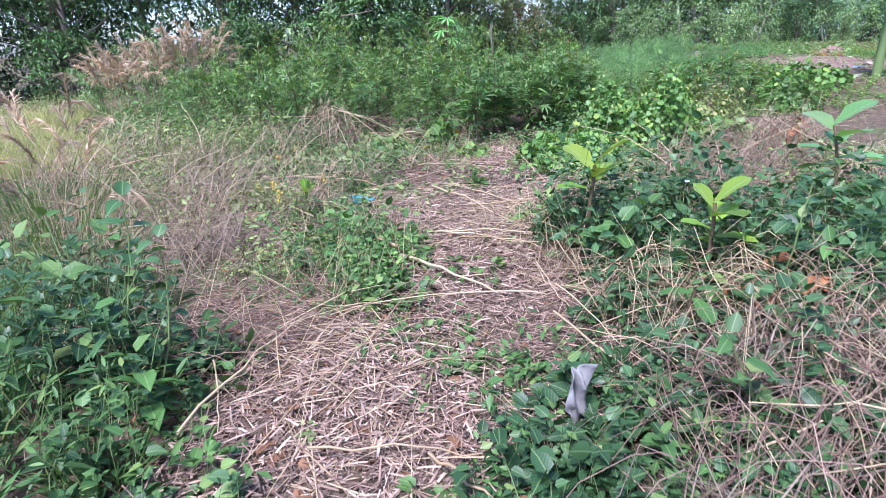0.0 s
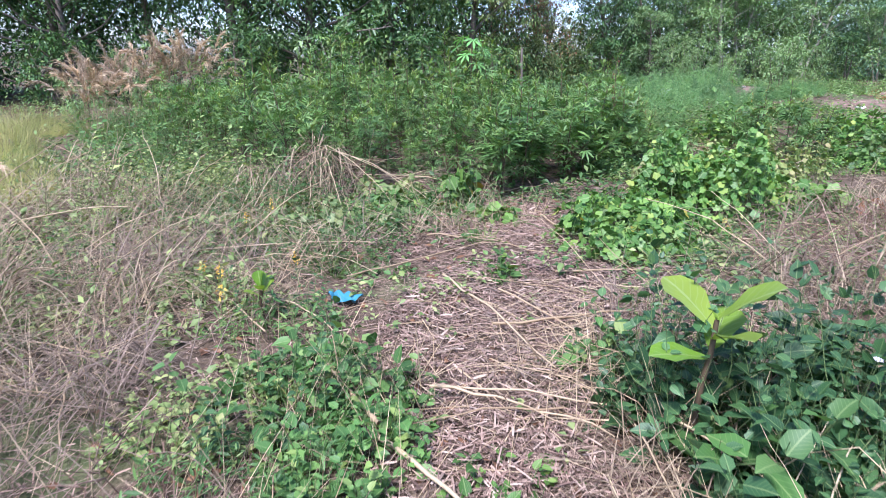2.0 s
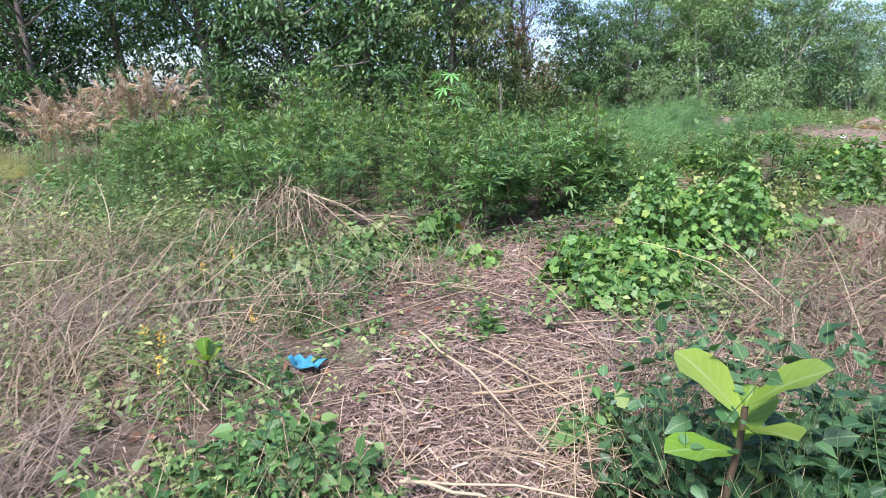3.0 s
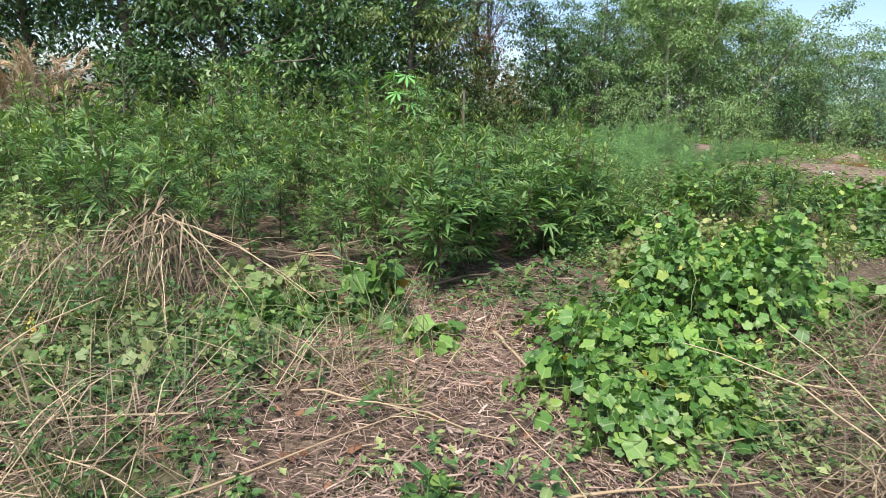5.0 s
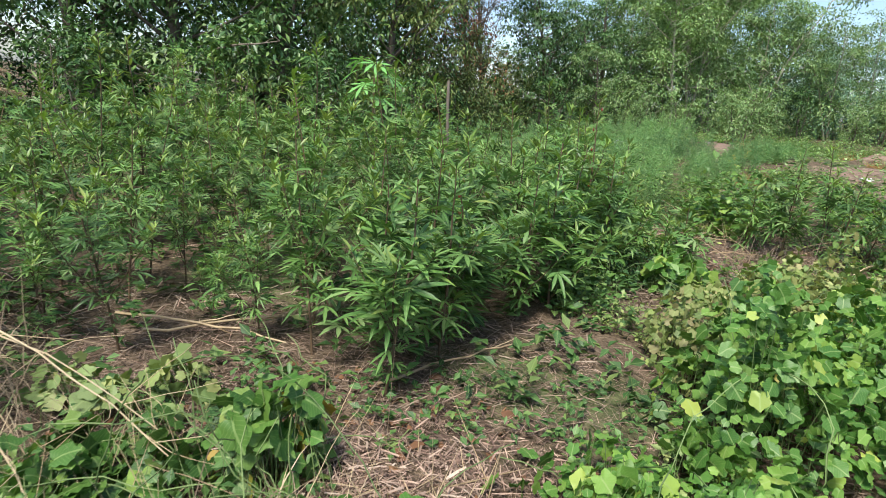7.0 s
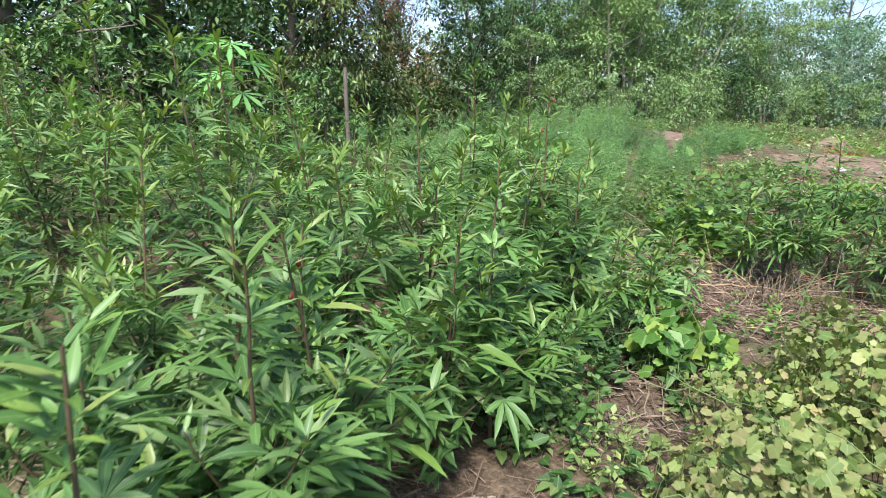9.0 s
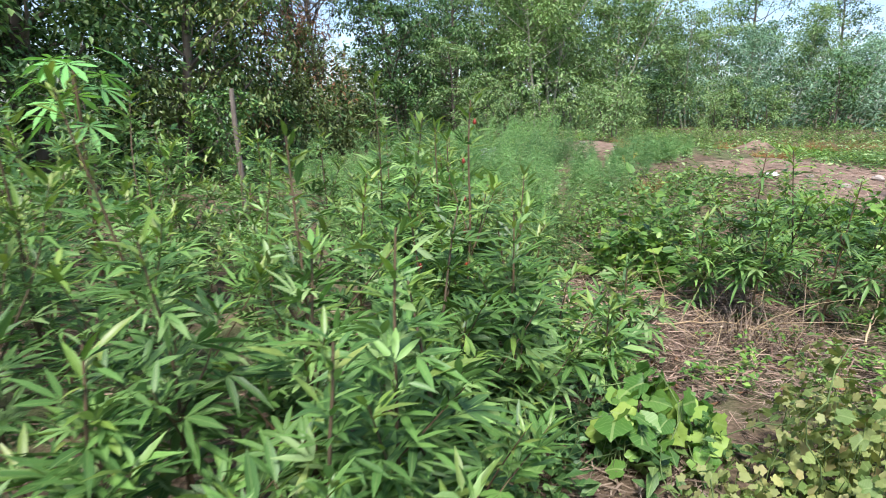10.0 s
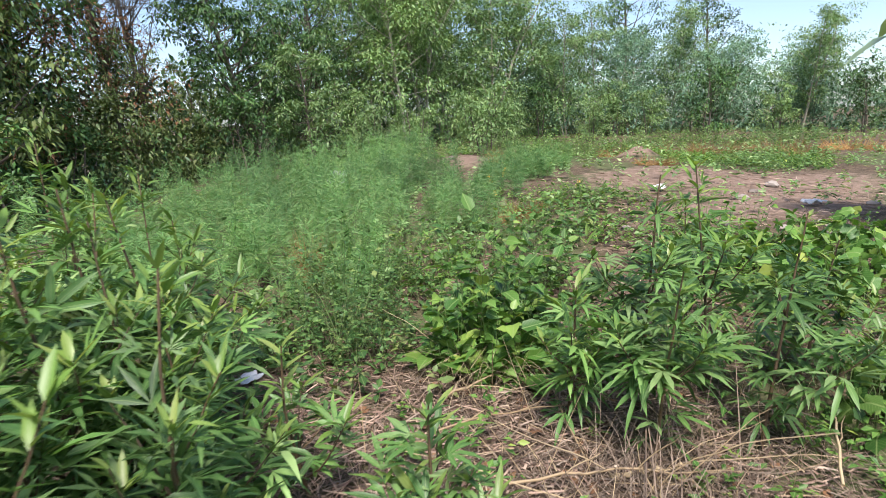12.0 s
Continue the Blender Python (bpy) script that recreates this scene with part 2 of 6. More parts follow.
def mesh_from(name, verts, tris=None, quads=None, uv=None, smooth=True):
    """A mesh from arrays of vertices, triangles and quads."""
    me = bpy.data.meshes.new(name)
    verts = np.asarray(verts, dtype=np.float32)
    tris = np.zeros((0, 3), np.int32) if tris is None else np.asarray(tris, np.int32).reshape(-1, 3)
    quads = np.zeros((0, 4), np.int32) if quads is None else np.asarray(quads, np.int32).reshape(-1, 4)
    loops = np.concatenate([tris.ravel(), quads.ravel()])
    starts = np.concatenate([np.arange(len(tris)) * 3, len(tris) * 3 + np.arange(len(quads)) * 4])
    me.vertices.add(len(verts))
    me.vertices.foreach_set("co", verts.ravel())
    me.loops.add(len(loops))
    me.loops.foreach_set("vertex_index", loops.astype(np.int32))
    me.polygons.add(len(starts))
    me.polygons.foreach_set("loop_start", starts.astype(np.int32))
    if uv is not None:
        layer = me.uv_layers.new(name="UVMap")
        layer.data.foreach_set("uv", np.asarray(uv, np.float32)[loops].ravel())
    me.update(calc_edges=True)
    me.validate()
    if smooth:
        me.polygons.foreach_set("use_smooth", np.ones(len(me.polygons), dtype=bool))
    return me


def piece(name, me, material, parent=None, label=""):
    """One mesh object, under a thing or on its own."""
    if not me.materials:
        me.materials.append(material)
    ob = new(name, me)
    if parent is not None:
        ob.parent = parent
    return tagged(ob, label)


def thing(name, label, category, at=(0, 0, 0), group="", kind=""):
    ob = new(name)
    ob.empty_display_size = 0.1
    ob.location = at
    return tagged(ob, label, category, group, kind)


def unit(v):
    v = np.asarray(v, float)
    return v / np.maximum(np.linalg.norm(v, axis=-1, keepdims=True), 1e-9)


class Pile:
    """Gathers arrays of geometry into one mesh."""

    def __init__(self):
        self.v, self.t, self.q, self.u, self.n = [], [], [], [], 0

    def add(self, verts, tris=None, quads=None, uv=None):
        self.v.append(verts)
        self.u.append(np.full((len(verts), 2), 0.5) if uv is None else uv)
        if tris is not None and len(tris):
            self.t.append(np.asarray(tris) + self.n)
        if quads is not None and len(quads):
            self.q.append(np.asarray(quads) + self.n)
        self.n += len(verts)

    def mesh(self, name):
        cat = lambda a, w: np.concatenate(a) if a else np.zeros((0, w), int)
        return mesh_from(name, np.concatenate(self.v), cat(self.t, 3), cat(self.q, 4), np.concatenate(self.u))


def strip_leaf(stations, fold=0.12, wave=0.0, angle=0.0, length=1.0):
    """A folded leaf: pairs (place along, half width); the midrib lies lower than the edges."""
    v, uv, t = [(0, 0, 0)], [(0, 0.5)], []
    prev = None
    for i, (x, w) in enumerate(stations):
        k = len(v)
        lift = fold * w + wave * (-1) ** i * w
        v += [(x, w, lift), (x, 0, 0), (x, -w, lift)]
        uv += [(x, 1), (x, 0.5), (x, 0)]
        if prev is None:
            t += [(0, k + 1, k), (0, k + 2, k + 1)]
        else:
            t += [(prev, prev + 1, k), (prev + 1, k + 1, k), (prev + 1, prev + 2, k + 1), (prev + 2, k + 2, k + 1)]
        prev = k
    k = len(v)
    v.append((1, 0, 0)), uv.append((1, 0.5))
    t += [(prev, prev + 1, k), (prev + 1, prev + 2, k)]
    v = np.array(v, float) * (length, 1, 1)
    c, s = math.cos(radians(angle)), math.sin(radians(angle))
    v[:, :2] = v[:, :2] @ np.array([[c, s], [-s, c]])
    return v, np.array(t), np.array(uv, float)


def palm_leaf(lobes, stations, fold=0.2):
    """Lobes (angle, length) that meet at the stalk."""
    vs, ts, us, n = [np.array([(0, 0, 0), (0, 0.012, 0), (-0.45, 0, 0.03)], float)], [np.array([(0, 1, 2)])], [np.full((3, 2), 0.5)], 3
    for a, l in lobes:
        v, t, u = strip_leaf(stations, fold, 0, a, l)
        t = np.where(t == 0, 0, t + n - 1)
        vs.append(v[1:]), us.append(u[1:]), ts.append(t)
        n += len(v) - 1
    return np.concatenate(vs), np.concatenate(ts), np.concatenate(us)


def lobed_leaf(points=16, notch=0.22, cup=0.3):
    """A broad, five-cornered vine leaf round its stalk."""
    v, uv, t = [(0.12, 0, 0.0), (0.5, 0, cup * 0.35)], [(0, 0.5), (0.5, 0.5)], []
    for i in range(points + 1):
        a = radians(-165 + 330 * i / points)
        r = 0.52 * (1 - notch * 0.5 + notch * 0.5 * math.cos(5 * a)) * (1.08 - 0.1 * math.cos(a) + (0.12 if i == points // 2 else 0))
        x, y = 0.5 + r * math.cos(a), r * 1.08 * math.sin(a)
        v.append((x, y, cup * (1 if i % 2 else 0.4) * r)), uv.append((x, 0.5 + y * 0.9))
    for i in range(points):
        t.append((1, 2 + i, 3 + i))
    t += [(0, 2, 1), (0, 1, 2 + points)]
    return np.array(v, float), np.array(t), np.array(uv, float)


LANCE = strip_leaf([(0.25, 0.11), (0.6, 0.1)], 0.35)
OVATE = strip_leaf([(0.16, 0.27), (0.55, 0.28)], 0.34)
BROAD = strip_leaf([(0.06, 0.07), (0.25, 0.14), (0.5, 0.23), (0.72, 0.26), (0.9, 0.17)], 0.22, 0.06)
BANANA = strip_leaf([(0.04, 0.05), (0.12, 0.13), (0.3, 0.17), (0.5, 0.18), (0.7, 0.16), (0.88, 0.1)], 0.25, 0.05)
PALM3 = palm_leaf([(0, 1.1), (40, 0.85), (-38, 0.88)], [(0.3, 0.078), (0.65, 0.074)], 0.35)
PALM5 = palm_leaf([(0, 1.0), (34, 0.85), (-34, 0.87), (72, 0.55), (-70, 0.55)], [(0.3, 0.072), (0.65, 0.072)], 0.35)
PALM3_FAR = palm_leaf([(0, 1.1), (40, 0.85), (-38, 0.88)], [(0.45, 0.078)], 0.35)
PALM5_FAR = palm_leaf([(0, 1.0), (34, 0.85), (-34, 0.87), (72, 0.55), (-70, 0.55)], [(0.45, 0.074)], 0.35)
PALM7 = palm_leaf([(0, 1.0), (38, 0.97), (-38, 0.98), (80, 0.85), (-80, 0.85), (128, 0.6), (-128, 0.6)], [(0.35, 0.07), (0.7, 0.1)], 0.25)
VINE = lobed_leaf()
TREE_LEAF = (np.array([(0, 0, 0), (0.45, 0.24, 0.07), (1, 0, 0), (0.45, -0.24, 0.07)], float), np.array([(0, 2, 1), (0, 3, 2)]), np.array([(0, 0.5), (0.5, 1), (1, 0.5), (0.5, 0)], float))
FAR_LEAF = (TREE_LEAF[0] * (1, 1.15, 1), TREE_LEAF[1], TREE_LEAF[2])
BLADE = (np.array([(0, 0.5, 0), (0, -0.5, 0), (0.35, 0.45, 0), (0.35, -0.45, 0), (0.7, 0.3, 0), (0.7, -0.3, 0), (1, 0, 0)], float),
         np.array([(0, 1, 3), (0, 3, 2), (2, 3, 5), (2, 5, 4), (4, 5, 6)]), np.array([(0, 1), (0, 0), (0.35, 0.9), (0.35, 0.1), (0.7, 0.8), (0.7, 0.2), (1, 0.5)], float))
HAIR = (np.array([(0, 0.5, 0), (0, -0.5, 0), (0.55, 0.3, 0), (0.55, -0.3, 0), (1, 0, 0)], float), np.array([(0, 1, 3), (0, 3, 2), (2, 3, 4)]), np.full((5, 2), 0.5))
WISP = (np.array([(0, 0.5, 0), (0, -0.5, 0), (1, 0, 0)], float), np.array([(0, 1, 2)]), np.full((3, 2), 0.5))
CHIP = (np.array([(0, 0.5, 0), (0, -0.5, 0), (0.5, 0.45, 0.5), (1, -0.35, 0), (1, 0.35, 0.1)], float), np.array([(0, 1, 2), (2, 1, 3), (2, 3, 4)]), np.full((5, 2), 0.5))


def strew(pile, tpl, o, d, n, length, width=None, droop=0.0):
    """Lays one copy of a leaf at every origin o, along d, facing n."""
    o, d = np.asarray(o, float), unit(d)
    k = len(o)
    if k == 0:
        return
    length = np.broadcast_to(np.asarray(length, float), (k,))
    width = length if width is None else np.broadcast_to(np.asarray(width, float), (k,))
    droop = np.broadcast_to(np.asarray(droop, float), (k,))
    side = unit(np.cross(np.broadcast_to(n, (k, 3)), d) + 1e-6)
    nn = np.cross(d, side)
    v, t, uv = tpl
    p = (o[:, None] + (v[None, :, 0, None] * length[:, None, None]) * d[:, None] + (v[None, :, 1, None] * width[:, None, None]) * side[:, None]
         + (v[None, :, 2, None] * width[:, None, None]) * nn[:, None])
    p[:, :, 2] -= droop[:, None] * length[:, None] * v[None, :, 0] ** 2
    pile.add(p.reshape(-1, 3), (t[None] + (np.arange(k) * len(v))[:, None, None]).reshape(-1, 3), None, np.tile(uv, (k, 1)))


def tube(pile, pts, radii, sides=5):
    """A tapered stem along points."""
    pts = np.asarray(pts, float)
    m = len(pts)
    radii = np.broadcast_to(np.asarray(radii, float), (m,))
    tan = unit(np.gradient(pts, axis=0))
    ref = np.array([0.3, 0.2, 1.0]) if abs(tan[0, 2]) < 0.8 else np.array([1.0, 0.2, 0.1])
    a = unit(np.cross(tan, ref))
    b = np.cross(tan, a)
    w = np.arange(sides) * 2 * np.pi / sides
    ring = a[:, None] * np.cos(w)[None, :, None] + b[:, None] * np.sin(w)[None, :, None]
    v = (pts[:, None] + ring * radii[:, None, None]).reshape(-1, 3)
    i, j = np.meshgrid(np.arange(m - 1), np.arange(sides), indexing="ij")
    q = np.stack([i * sides + j, i * sides + (j + 1) % sides, (i + 1) * sides + (j + 1) % sides, (i + 1) * sides + j], -1).reshape(-1, 4)
    pile.add(v, None, q)


def wander(start, d, length, steps, bend, up=0.0):
    """Points of a stem that grows from start along d, straying and turning upward."""
    p, d = [np.array(start, float)], unit(d)
    for _ in range(steps):
        d = unit(d + rng.normal(0, bend, 3) + np.array([0, 0, up]))
        p.append(p[-1] + d * length / steps)
    return np.array(p)


def along(pts, f):
    f = np.clip(np.asarray(f, float), 0, 1) * (len(pts) - 1)
    i = np.minimum(f.astype(int), len(pts) - 2)
    w = (f - i)[..., None]
    return pts[i] * (1 - w) + pts[i + 1] * w, unit(pts[i + 1] - pts[i])


def smooth_step(a, b, x):
    u = np.clip((np.asarray(x, float) - a) / (b - a), 0, 1)
    return u * u * (3 - 2 * u)


def bump_sum(x, y, seed):
    r = np.random.default_rng(seed)
    z = 0.0
    for s, a in ((0.5, 0.06), (1.1, 0.035), (2.6, 0.018), (6.0, 0.008)):
        for _ in range(3):
            w = r.uniform(0, 2 * np.pi)
            z = z + a * np.sin((x * math.cos(w) + y * math.sin(w)) * s * r.uniform(0.8, 1.3) + r.uniform(0, 6.3))
    return z * 0.5


def land(x, y):
    """Height of the ground."""
    x, y = np.asarray(x, float), np.asarray(y, float)
    z = 0.028 * np.clip(y - 11, 0, 40) * (0.4 + 0.6 * smooth_step(2, 7, x)) + 0.38 * smooth_step(5, 9, x) * smooth_step(11, 15, y)
    z = z + 0.32 * np.exp(-(((x - 12.6) / 0.5) ** 2 + ((y - 20.9) / 0.4) ** 2))
    z = z + 0.1 * np.exp(-(((x - 8.6 - 0.35 * (y - 21)) / 0.8) ** 2 + ((y - 21.5) / 2.2) ** 2))
    z = z + 0.08 * np.exp(-(((x - 10.3) / 1.6) ** 2 + ((y - 18.6) / 0.8) ** 2))
    return z + bump_sum(x, y, 3) * np.exp(-((x / 60) ** 2 + (y / 60) ** 2))


def bare_ground(x, y):
    """Where the soil lies bare: the trodden banks on the rise."""
    m = 0.85 * np.exp(-(((x - 10.4 - 0.2 * (y - 18)) / 1.9) ** 2 + ((y - 18.3) / 1.0) ** 2))
    m = m + 0.9 * np.exp(-(((x - 8.8 - 0.5 * (y - 21.5)) / 0.7) ** 2 + ((y - 22.3) / 1.9) ** 2))
    m = m + 0.9 * np.exp(-(((x - 9.6) / 1.6) ** 2 + ((y - 15.6) / 0.9) ** 2))
    m = m + 1.0 * np.exp(-(((x - 12.6) / 0.55) ** 2 + ((y - 20.9) / 0.45) ** 2))
    m = m + 0.7 * np.exp(-(((x - 12.0) / 2.4) ** 2 + ((y - 16.6) / 1.3) ** 2))
    m = m + 0.75 * np.exp(-(((x - 0.75) / 0.22) ** 2 + ((y - 7.9) / 0.5) ** 2))
    return np.clip(m, 0, 1)


def on_land(x, y, dz=0.0):
    x, y = np.asarray(x, float), np.asarray(y, float)
    return np.stack([x, y, land(x, y) + dz], -1)


def spread(n, cx, cy, rx, ry, power=0.5):
    """Random places in an ellipse."""
    a, r = rng.uniform(0, 2 * np.pi, n), rng.uniform(0, 1, n) ** power
    return cx + rx * r * np.cos(a), cy + ry * r * np.sin(a)


WALK = np.array([row[1:3] for row in PATH])


def off_path(x, y, gap):
    """True where a place lies clear of the walked line."""
    line = np.concatenate([WALK[:-1] + (WALK[1:] - WALK[:-1]) * f for f in (0.0, 0.33, 0.66)] + [WALK[-1:]])
    q = np.stack([np.atleast_1d(x), np.atleast_1d(y)], -1)
    return np.min(np.linalg.norm(q[:, None] - line[None], axis=-1), axis=1) > gap


# ---- the ground ----
def build_ground():
    fine_x, fine_y = np.arange(-8, 16.01, 0.16), np.arange(-1, 27.01, 0.16)
    far = np.cumsum(np.geomspace(0.3, 60, 26))
    xs = np.concatenate([-8 - far[::-1], fine_x, 16 + far])
    ys = np.concatenate([-1 - far[::-1], fine_y, 27 + far])
    gx, gy = np.meshgrid(xs, ys, indexing="xy")
    z = land(gx, gy)
    near = (gx > -8) & (gx < 16) & (gy > -3) & (gy < 27)
    z = z + np.where(near, rng.normal(0, 0.007, z.shape), 0)
    v = np.stack([gx, gy, z], -1).reshape(-1, 3)
    w, h = len(xs), len(ys)
    i, j = np.meshgrid(np.arange(h - 1), np.arange(w - 1), indexing="ij")
    q = np.stack([i * w + j, i * w + j + 1, (i + 1) * w + j + 1, (i + 1) * w + j], -1).reshape(-1, 4)
    me = mesh_from("ground", v, None, q)
    at = me.attributes.new("bare", "FLOAT", "POINT")
    at.data.foreach_set("value", bare_ground(gx, gy).ravel().astype(np.float32))
    tagged(piece("ground", me, SOIL), "uneven earth under straw litter, bare pinkish soil on the rise", "ground", kind="structure")


build_ground()


# ---- plant builders ----
def roselle(height, seed, leafy=1.0, single_leaves=False, red=False, spread_out=1.0, parent=None, near=False, droop=0.4, bare_low=0.12):
    """A roselle shrub: reddish stem, upswept branches, narrow three- and five-fingered leaves, pale young tops."""
    global rng
    keep, rng = rng, np.random.default_rng(seed)
    root = parent or thing("roselle_plant", "green roselle shrub with narrow fingered leaves and dark reddish stem", "shrub", group="roselle thicket")
    axes = [(wander((0, 0, -0.03), (rng.normal(0, 0.08), rng.normal(0, 0.08), 1), height + 0.03, 9, 0.045, 0.05), 0.011)]
    for k in range(int(rng.integers(5, 8))):
        f = rng.uniform(0.1, 0.6)
        p, _ = along(axes[0][0], f)
        a = k * 2.4 + rng.normal(0, 0.4)
        l = height * (0.85 - f) * rng.uniform(0.6, 0.95)
        axes.append((wander(p, (math.cos(a) * spread_out, math.sin(a) * spread_out, 0.75), l, 6, 0.06, 0.12), 0.006))
    old, young = [], []
    for k, (pts, r) in enumerate(axes):
        pl = Pile()
        tube(pl, pts, np.linspace(r, r * 0.35, len(pts)), 6 if k == 0 else 4)
        piece("stem" if k == 0 else "branch", pl.mesh("stem"), STEM_RED, root)
        length = np.linalg.norm(np.diff(pts, axis=0), axis=1).sum()
        n = int(length * 40 * leafy)
        f = np.sort(rng.uniform(bare_low if k == 0 else 0.12, 0.97, n))
        p, t = along(pts, f)
        a = np.arange(n) * 2.4 + rng.normal(0, 0.5, n)
        el = 0.15 + 0.5 * f ** 2 + rng.normal(0, 0.25, n)
        d = np.stack([np.cos(a) * np.cos(el), np.sin(a) * np.cos(el), np.sin(el)], -1)
        size = (0.09 + 0.08 * np.sin(np.pi * np.clip(f, 0.15, 0.95))) * rng.uniform(0.65, 1.3, n)
        d2 = unit(d + np.array([0, 0, 0.05]) + rng.normal(0, 0.2, (n, 3)))
        base = p + d2 * (size * 0.45)[:, None]
        up = unit(np.array([0, 0, 1.0]) + rng.normal(0, 0.3, (n, 3)))
        for i in range(n):
            (young if f[i] > 0.88 else old).append((base[i], d2[i], up[i], size[i], p[i]))
        m = 16 if k == 0 else 9
        a = np.arange(m) * 2.4
        down = rng.uniform(0, 0.26 if k == 0 else 0.12, (m, 1))
        tip = pts[-1] - unit(pts[-1] - pts[-3]) * down
        d = np.stack([np.cos(a) * 0.75, np.sin(a) * 0.75, 0.85 - 2.2 * down[:, 0]], -1) + rng.normal(0, 0.15, (m, 3))
        for i in range(m):
            young.append((tip[i], d[i], np.array([-d[i][0], -d[i][1], 1.0]), rng.uniform(0.06, 0.16), tip[i]))
    shapes = (PALM5, PALM3, PALM3, LANCE) if single_leaves or near else (PALM5_FAR, PALM3_FAR, PALM3_FAR, LANCE)
    pick = rng.integers(0, 4, len(old))
    if single_leaves:
        for b, d, u, s, p in young:
            old.append((b, d, u, s, p))
        pick = np.concatenate([pick, np.full(len(young), 3)])
        order = rng.permutation(len(old))
        single, rest = order[:90], order[90:]
        for i in single:
            b, d, u, s, p = old[i]
            d = unit(d)
            side = unit(np.cross(u, d))
            mat = np.eye(4)
            mat[:3, 0], mat[:3, 1], mat[:3, 2], mat[:3, 3] = d * s, side * s, np.cross(d, side) * s, b
            ob = piece("leaf", LEAF_MESHES[(int(pick[i]), i % 3)], None, root)
            ob.matrix_local = Matrix(mat.tolist())
    else:
        rest = np.arange(len(old))
    pl = Pile()
    for s in range(4):
        sel = [old[i] for i in rest if pick[i] == s]
        if sel:
            o, d, u, l = (np.array([e[c] for e in sel]) for c in range(4))
            strew(pl, shapes[s], o, d, u, l, l * (0.85 if s == 3 else 1.0), rng.uniform(0.05, droop, len(sel)))
    tagged(piece("foliage", pl.mesh("foliage"), GREEN_DARK, root), kind="stuff")
    if not single_leaves:
        pl = Pile()
        o, d, u, l = (np.array([e[c] for e in young]) for c in range(4))
        strew(pl, LANCE, o, d, u, l, l * 0.85, rng.uniform(0.0, 0.3, len(young)))
        piece("young_leaves", pl.mesh("young_leaves"), GREEN_YOUNG, root, "pale green young leaves at the tips")
    if red:
        for k in range(5):
            p, t = along(axes[0][0], 0.5 + 0.1 * k + rng.uniform(-0.03, 0.03))
            pl = Pile()
            a = rng.uniform(0, 6.3)
            c = p + np.array([math.cos(a), math.sin(a), 0.4]) * 0.03
            tube(pl, np.array([c, c + (0, 0, 0.008), c + (0, 0, 0.018), c + (0, 0, 0.026), c + (0, 0, 0.032)]), [0.004, 0.01, 0.009, 0.004, 0.001], 6)
            piece("calyx", pl.mesh("calyx"), CALYX, root, "fleshy red calyx on the stem")
    rng = keep
    return root


LEAF_MESHES = {}
for k, tpl in enumerate((PALM5, PALM3, PALM3, LANCE)):
    for j in range(3):
        bent = tpl[0].copy()
        bent[:, 2] -= (0.12 + 0.14 * j) * bent[:, 0] ** 2
        if k == 3:
            bent[:, 1] *= 0.85
        me = mesh_from("leaf", bent, tpl[1], None, tpl[2])
        me.materials.append(GREEN_YOUNG if k == 3 else GREEN_DARK)
        LEAF_MESHES[(k, j)] = me


def weed_patch(name, label, cx, cy, rx, ry, height, n, leaf, mat, tpl=OVATE, per=9, upright=0.7, category="weeds", stem_mat=None, droop=0.3):
    """Leafy weeds crowded over an ellipse of ground: thin stems with leaves all the way up."""
    root = thing(name, label, category, group="weed clumps")
    x, y = spread(n, cx, cy, rx, ry, 0.6)
    edge = np.clip(1.2 - (((x - cx) / rx) ** 2 + ((y - cy) / ry) ** 2) ** 1.25, 0.35, 1)
    foot = on_land(x, y, -0.01)
    h = height * edge * rng.uniform(0.3, 1.3, n)
    lean = rng.normal(0, 0.28, (n, 2))
    tip = foot + np.stack([lean[:, 0] * h, lean[:, 1] * h, h], -1)
    st, lf = Pile(), Pile()
    for i in range(n):
        mid = (foot[i] + tip[i]) / 2 + rng.normal(0, 0.03, 3) * h[i] * 2
        tube(st, np.array([foot[i], mid, tip[i]]), [0.0028, 0.0022, 0.001], 3)
    per = max(4, int(per * 0.8))
    k = n * per
    idx = np.repeat(np.arange(n), per)
    f = rng.uniform(0.1, 1.0, k)
    o = foot[idx] * (1 - f[:, None]) + tip[idx] * f[:, None]
    a = rng.uniform(0, 2 * np.pi, k)
    el = rng.normal(0.25, 0.3, k) + 0.4 * (f > 0.9)
    d = np.stack([np.cos(a) * np.cos(el), np.sin(a) * np.cos(el), np.sin(el)], -1)
    size = leaf * 0.88 * np.clip(np.exp(rng.normal(0, 0.42, k)), 0.35, 2.2) * (1.15 - 0.45 * f)
    o = o + d * (size * 0.25)[:, None]
    up = unit(np.array([0, 0, 1.0]) + rng.normal(0, 0.4, (k, 3)))
    strew(lf, tpl, o, d, up, size, size, rng.uniform(0, droop, k))
    tagged(piece("stem_tangle", st.mesh("stem_tangle"), stem_mat or STEM_GREEN, root), kind="stuff")
    tagged(piece("foliage", lf.mesh("foliage"), mat, root), kind="stuff")
    return root


